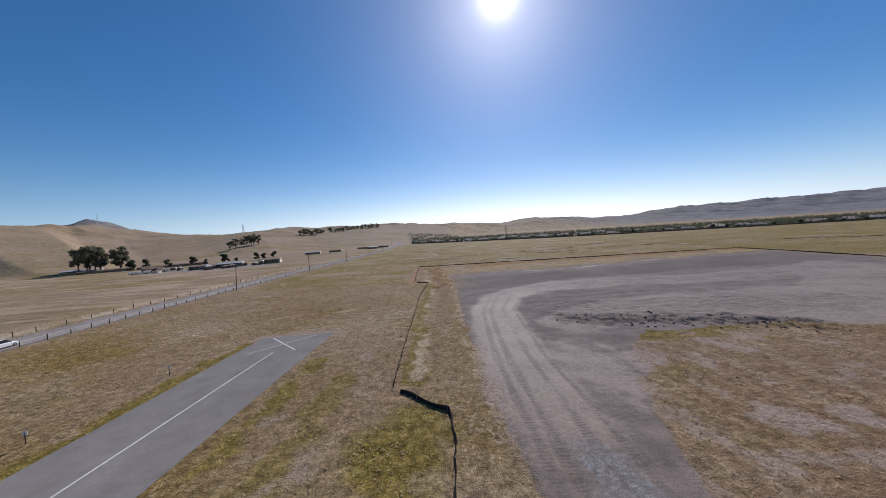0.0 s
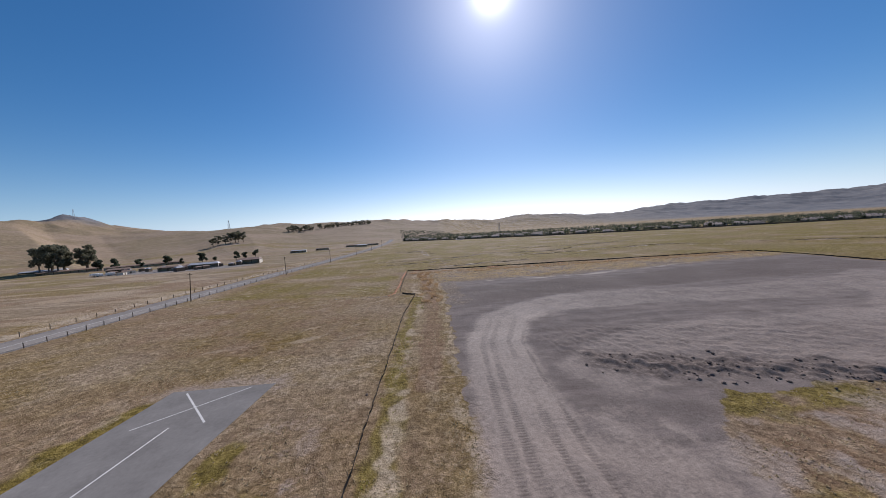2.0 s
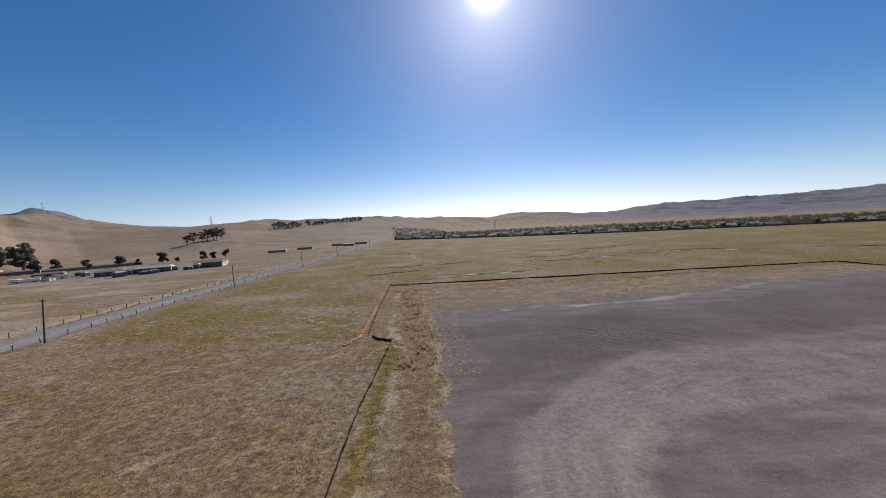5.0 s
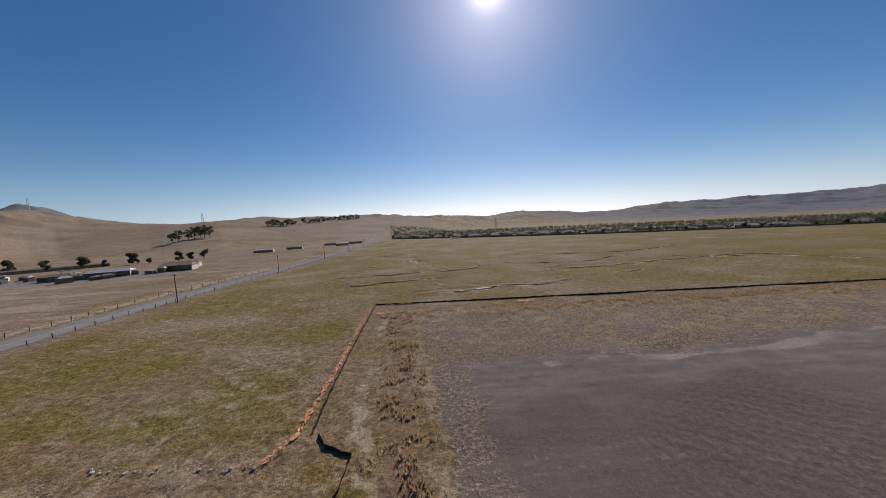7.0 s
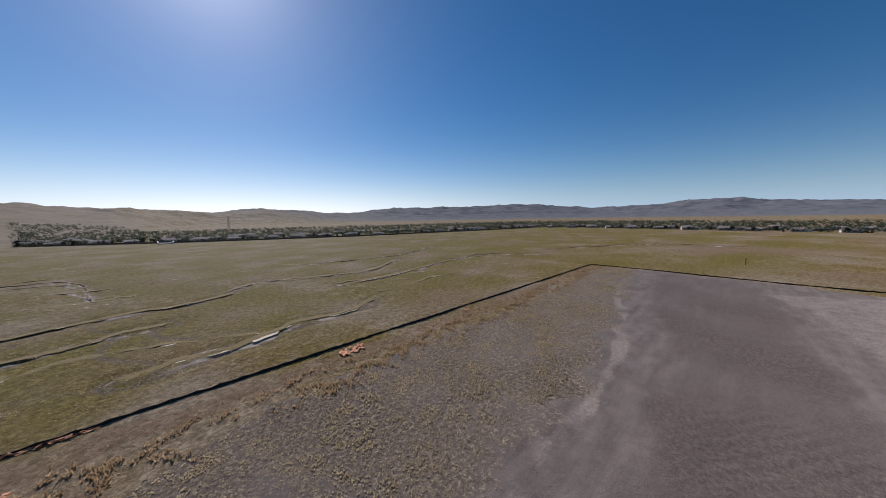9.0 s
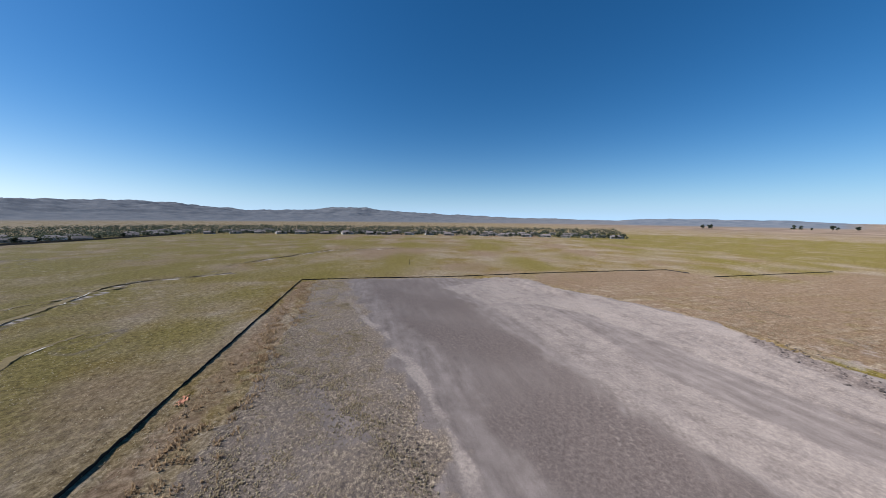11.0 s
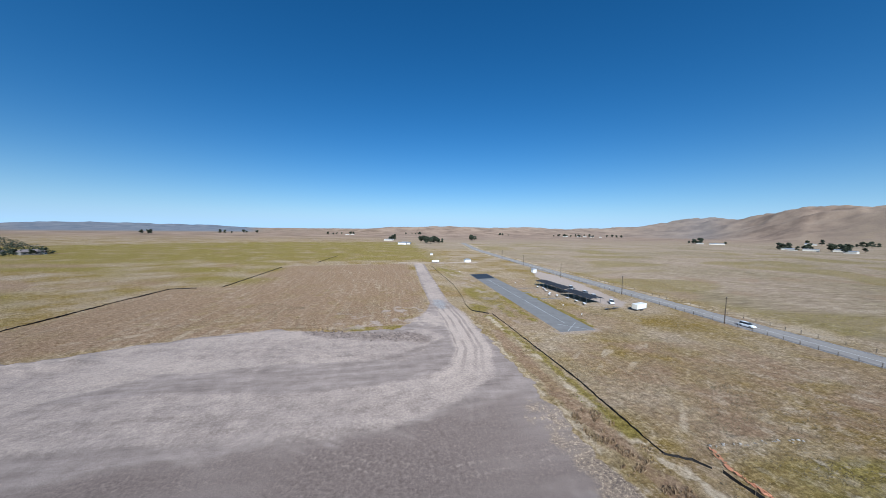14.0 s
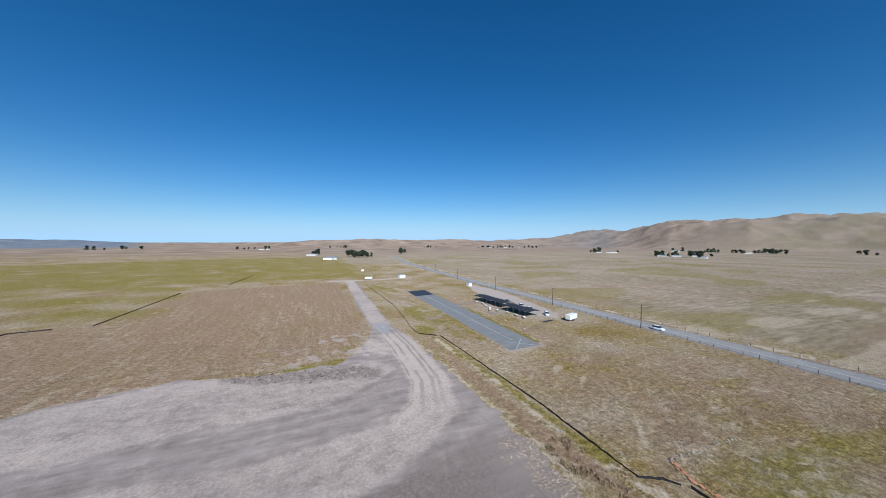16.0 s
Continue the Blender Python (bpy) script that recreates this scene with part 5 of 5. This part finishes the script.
def far_xy(az, r):
    return CX + r * math.sin(radians(az)), CY + r * math.cos(radians(az))


FARMS = [(-178.3, 620, 4, 0, 2.2), (-173.2, 660, 0, 16, 3.6), (-164.5, 900, 0, 6, 1.2), (179, 800, 2, 3, 1.6), (171, 1500, 2, 6, 4.0), (-176, 1800, 0, 8, 3.0), (-159, 1900, 0, 5, 2.0),
         (-148.5, 1900, 2, 7, 2.5), (-144, 1950, 5, 22, 8.0), (-128, 1150, 3, 8, 4.0), (-117, 900, 5, 16, 6.0), (-111, 1400, 1, 26, 7.0), (-118, 1500, 2, 2, 2.0), (-98, 1500, 4, 18, 6.0), (155, 1700, 0, 6, 5.0), (144, 1500, 0, 4, 4.0)]
for az, r, nh, ntr, spread in FARMS:
    for k in range(nh):
        x, y = far_xy(az + rng.uniform(-spread, spread) * 0.5, r + rng.uniform(-30, 30))
        th = barn(x, y, rng.uniform(-20, 20) - az + 180, rng.uniform(10, 24), rng.uniform(7, 10), rng.uniform(2.8, 4), "far-off pale farm building on the plain", M_WHITE if nh == 4 and r < 700 else M_CREAM, M_TIN)
        th.location.z += float(hills(np.array([x]), np.array([y]))[0])
    for k in range(ntr):
        x, y = far_xy(az + rng.uniform(-spread, spread) * 0.6, r + rng.uniform(-30, 60))
        tree(x, y, rng.uniform(9, 19), *SMALL[k % 4], "dark tree beside a far farm on the plain", "tree", "far farm trees", turn=rng.uniform(0, 360))


# ---- dry wash channels with low cut banks in the northern meadow ----
M_SILT = speckled("pale_washed_silt", (0.36, 0.31, 0.24), (0.62, 0.55, 0.44), 0.9, 0.95)
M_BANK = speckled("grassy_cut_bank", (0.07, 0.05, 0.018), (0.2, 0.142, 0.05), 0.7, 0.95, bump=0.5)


def dry_channel(points, seed, wet, wide, label):
    """A winding bed of silt, broken here and there, with a low bank on its north side."""
    rng = random.Random(seed)
    th = new("dry_channel")
    bed, bank = bmesh.new(), bmesh.new()
    prev_bed = prev_bank = None
    for i, (x, y) in enumerate(curve_smooth(points, 1.1)):
        p, q = np.array([x]), np.array([y])
        x += 0.6 * float(lumps(p, q, 9, seed)[0]) + rng.uniform(-0.25, 0.25)
        y += 1.1 * float(lumps(p, q, 19, seed + 3.1)[0]) + 0.45 * float(lumps(p, q, 4, seed + 0.6)[0]) + rng.uniform(-0.25, 0.25)
        w = wide * (0.3 + 1.3 * max(0.0, float(lumps(p, q, 15, seed + 1.3)[0])) ** 2 + rng.uniform(0, 0.5))
        flow = float(lumps(p, q, 13, seed + 5.7)[0]) + 0.8 * float(lumps(p, q, 4.5, seed + 2.9)[0]) + wet
        w *= min(1.0, 0.12 + max(0.0, flow) * 2.2)
        if flow > 0:
            row = [bed.verts.new((x + rng.uniform(-0.3, 0.3), y + s * w, 0.035)) for s in (-1, -0.3, 0.4, 1)]
            if prev_bed:
                for k in range(3):
                    bed.faces.new((prev_bed[k], row[k], row[k + 1], prev_bed[k + 1]))
            prev_bed = row
        else:
            prev_bed = None
        tall = 0.13 * max(0.0, 0.15 + float(lumps(p, q, 8, seed + 8.2)[0])) * rng.uniform(0.7, 1.2)
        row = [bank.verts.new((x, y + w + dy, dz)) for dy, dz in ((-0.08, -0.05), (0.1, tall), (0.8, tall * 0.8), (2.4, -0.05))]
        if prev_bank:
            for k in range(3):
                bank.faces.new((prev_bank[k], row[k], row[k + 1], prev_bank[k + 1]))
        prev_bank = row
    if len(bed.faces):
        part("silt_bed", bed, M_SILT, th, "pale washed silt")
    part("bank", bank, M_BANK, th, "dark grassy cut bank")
    return tagged(th, label, "channel", "dry channels in the meadow", kind="structure")


for g, line in enumerate(GULLIES):
    dry_channel(line, 2.0 + g * 1.37, 0.05, 0.34, "dry wash channel with pale silt winding through olive grass")
rng = random.Random(77)
for k in range(15):
    x, y, turn, reach = rng.uniform(-55, 150), rng.uniform(176, 330), rng.uniform(-0.3, 0.25), rng.uniform(18, 46)
    dry_channel([(x + reach * t, y + reach * t * turn + 3.0 * math.sin(5 * t + k)) for t in (0, 0.25, 0.5, 0.75, 1)], 31.0 + k * 1.13, -0.35, 0.4, "shallow dry crease with a dark bank in olive grass")


# ---- pylons on the hills ----
def pylon(az, r, h):
    x, y = far_xy(az, r)
    z = gz(x, y) + float(hills(np.array([x]), np.array([y]))[0]) - 2
    th = base("pylon", x, y, z, az)
    for sx in (-1, 1):
        for sy in (-1, 1):
            part("leg", tube((sx * 3, sy * 3, 0), (sx * 0.6, sy * 0.6, h), 0.3, 0.2, 4), M_STEEL, th)
    for k in (0.62, 0.76, 0.9):
        part("arm", boxes((0, 0, h * k, h * 0.34, 0.5, 0.5)), M_STEEL, th)
    for k in range(5):
        z0, z1 = h * k / 5, h * (k + 1) / 5
        w0, w1 = 3 - 2.4 * k / 5, 3 - 2.4 * (k + 1) / 5
        bm = bmesh.new()
        for s in (-1, 1):
            cyl(bm, (-w0, s * w0, z0), (w1, s * w1, z1), 0.15, n=4)
            cyl(bm, (w0, s * w0, z0), (-w1, s * w1, z1), 0.15, n=4)
        part("brace", bm, M_STEEL, th)
    return tagged(th, "tall steel lattice pylon on the skyline", "pylon", "pylons")


for az, r, h in ((-50.8, 1500, 44), (-35.6, 1150, 30), (11.8, 1000, 36)):
    pylon(az, r, h)

# ---- bridge ramp into the suburb ----
th = base("concrete_ramp", 40, 548, rz=-5)
part("deck", boxes((0, 14, 0.6, 12, 42, 0.5), bevel=0.05), m_asph, th)
for s in (-6.2, 6.2):
    part("parapet", boxes((s, 14, 1.1, 0.8, 42, 1.6), bevel=0.05), M_CONCRETE, th)
tagged(th, "pale concrete ramp with white parapets leading into the suburb", "ramp")

# ---- clods, stones ----
bm = bmesh.new()
bmesh.ops.create_icosphere(bm, subdivisions=1, radius=0.5)
for v in bm.verts:
    v.co *= 0.75 + 0.5 * random.Random(v.index).random()
    v.co.z *= 0.7
CLOD = bpy.data.meshes.new("clod")
bm.to_mesh(CLOD)
bm.free()
CLOD.materials.append(M_CLOD)
STONE = CLOD.copy()
STONE.name = "stone"
STONE.materials.clear()
STONE.materials.append(M_ROCK)
rng = random.Random(3)


def loose(name, me, x, y, s, label, category, group):
    ob = new(name, me)
    ob.matrix_world = pose(x, y, gz(x, y) + 0.08, rng.uniform(-20, 20), rng.uniform(-20, 20), rng.uniform(0, 360)) @ Matrix.Diagonal((s, s * rng.uniform(0.7, 1.2), s * rng.uniform(0.7, 1.1), 1))
    tagged(ob, label, category, group)


for k in range(290):
    t = rng.random()
    u = 22 + 31 * t
    loose("clod", CLOD, u + rng.gauss(0, 2.0), np.interp(u, [17, 29, 38, 54], [55, 49, 48.2, 42]) + rng.gauss(0, 1.8), abs(rng.gauss(0.16, 0.18)) + 0.08, "clod of dark turned earth on the spoil edge", "clod", "earth clods")
for k in range(34):
    t = rng.random()
    loose("stone", STONE, -15 - 16 * t + rng.gauss(0, 0.25), 104.4 + 1.2 * t + rng.gauss(0, 0.25), abs(rng.gauss(0.15, 0.12)) + 0.12, "pale stone in a row at the edge of tilled ground", "stone", "boundary stones")
for x, y, s in ((29, 50, 0.9), (23.4, 52.5, 0.5), (-8.4, 48.2, 0.5)):
    loose("clod", CLOD, x, y, s, "large clod of dark earth on bare ground", "clod", "earth clods")


# ---- grass tufts near the walk ----
def tufts(name, count, seed, keep, material, label, tall, plot=(-78, 150, 0, 215)):
    rs = np.random.RandomState(seed)
    x, y = rs.uniform(plot[0], plot[1], count * 3), rs.uniform(plot[2], plot[3], count * 3)
    w = keep(x, y)
    ok = rs.rand(count * 3) < w
    x, y = x[ok][:count], y[ok][:count]
    n = len(x)
    z = lie(x, y)
    verts, faces = np.zeros((n * 9, 3)), []
    for k in range(3):
        a = rs.rand(n) * 6.283
        h = tall * (0.4 + rs.rand(n))
        wd = 0.05 + 0.09 * rs.rand(n)
        lx, ly = np.cos(a), np.sin(a)
        bend = rs.normal(0, 0.35, (n, 2)) * h[:, None]
        for j, (s, up) in enumerate(((-1, 0), (1, 0), (0, 1))):
            verts[k * 3 + j::9] = np.stack([x + lx * wd * s + bend[:, 0] * up, y + ly * wd * s + bend[:, 1] * up, z - 0.05 + (h + 0.05) * up], -1)
    i = np.arange(n * 3) * 3
    me = bpy.data.meshes.new(name)
    me.from_pydata(verts.tolist(), [], np.stack([i, i + 1, i + 2], -1).tolist())
    me.materials.append(material)
    return tagged(new(name, me), label, "grass", kind="stuff")


def off_ground(x, y):
    return (inside(x, y, PAD) < -0.5) & (along(x, y, ROAD) > 8) & (inside(x, y, RUNWAY) < -0.8)


tufts("dry_grass", 110000, 1, lambda x, y: off_ground(x, y) * (0.35 + 0.65 * smooth(-0.3, 0.6, lumps(x, y, 6, 3.0))) * (0.35 + 0.65 * smooth(-0.2, 0.5, lumps(x, y, 31, 4.1))) * smooth(125, 40, np.abs(x - 5)) * (1 - 0.6 * smooth(100, 125, y)), M_TUFT, "tufts of dry straw-coloured grass", 0.085)
tufts("green_grass", 9000, 2, lambda x, y: off_ground(x, y) * np.maximum(smooth(6, 2, np.hypot(x + 4.2, (y - 20) / 1.6)), smooth(2.6, 0.8, along(x, y, [(-4.6, 32), (-5.6, 60), (-5.4, 100)]))), M_TUFTG, "tufts of green grass along the fence", 0.14)
tufts("weeds", 42000, 3, lambda x, y: (inside(x, y, PAD) > 0) * smooth(0, 6, y - (122 + 0.13 * np.clip(x - 40, 0, 110))) * (0.2 + 0.8 * smooth(0, 0.7, lumps(x, y, 4, 5.0))), M_TUFT, "low dry weeds on bare earth", 0.17, (-2, 148, 110, 153))
tufts("border_weeds", 34000, 5, lambda x, y: np.maximum(smooth(4.0, 1.5, along(x, y, [(-1.5, 96), (-3.0, 125), (-6, 148)])), smooth(5.5, 1.5, along(x, y, [(-8, 151), (30, 150.5), (80, 150.5), (140, 151)]))) * smooth(0.0, 0.5, lumps(x, y, 3.0, 8.0)), M_WEED, "clumps of tall rusty brown weeds along the pad border", 0.5, (-14, 146, 90, 158))
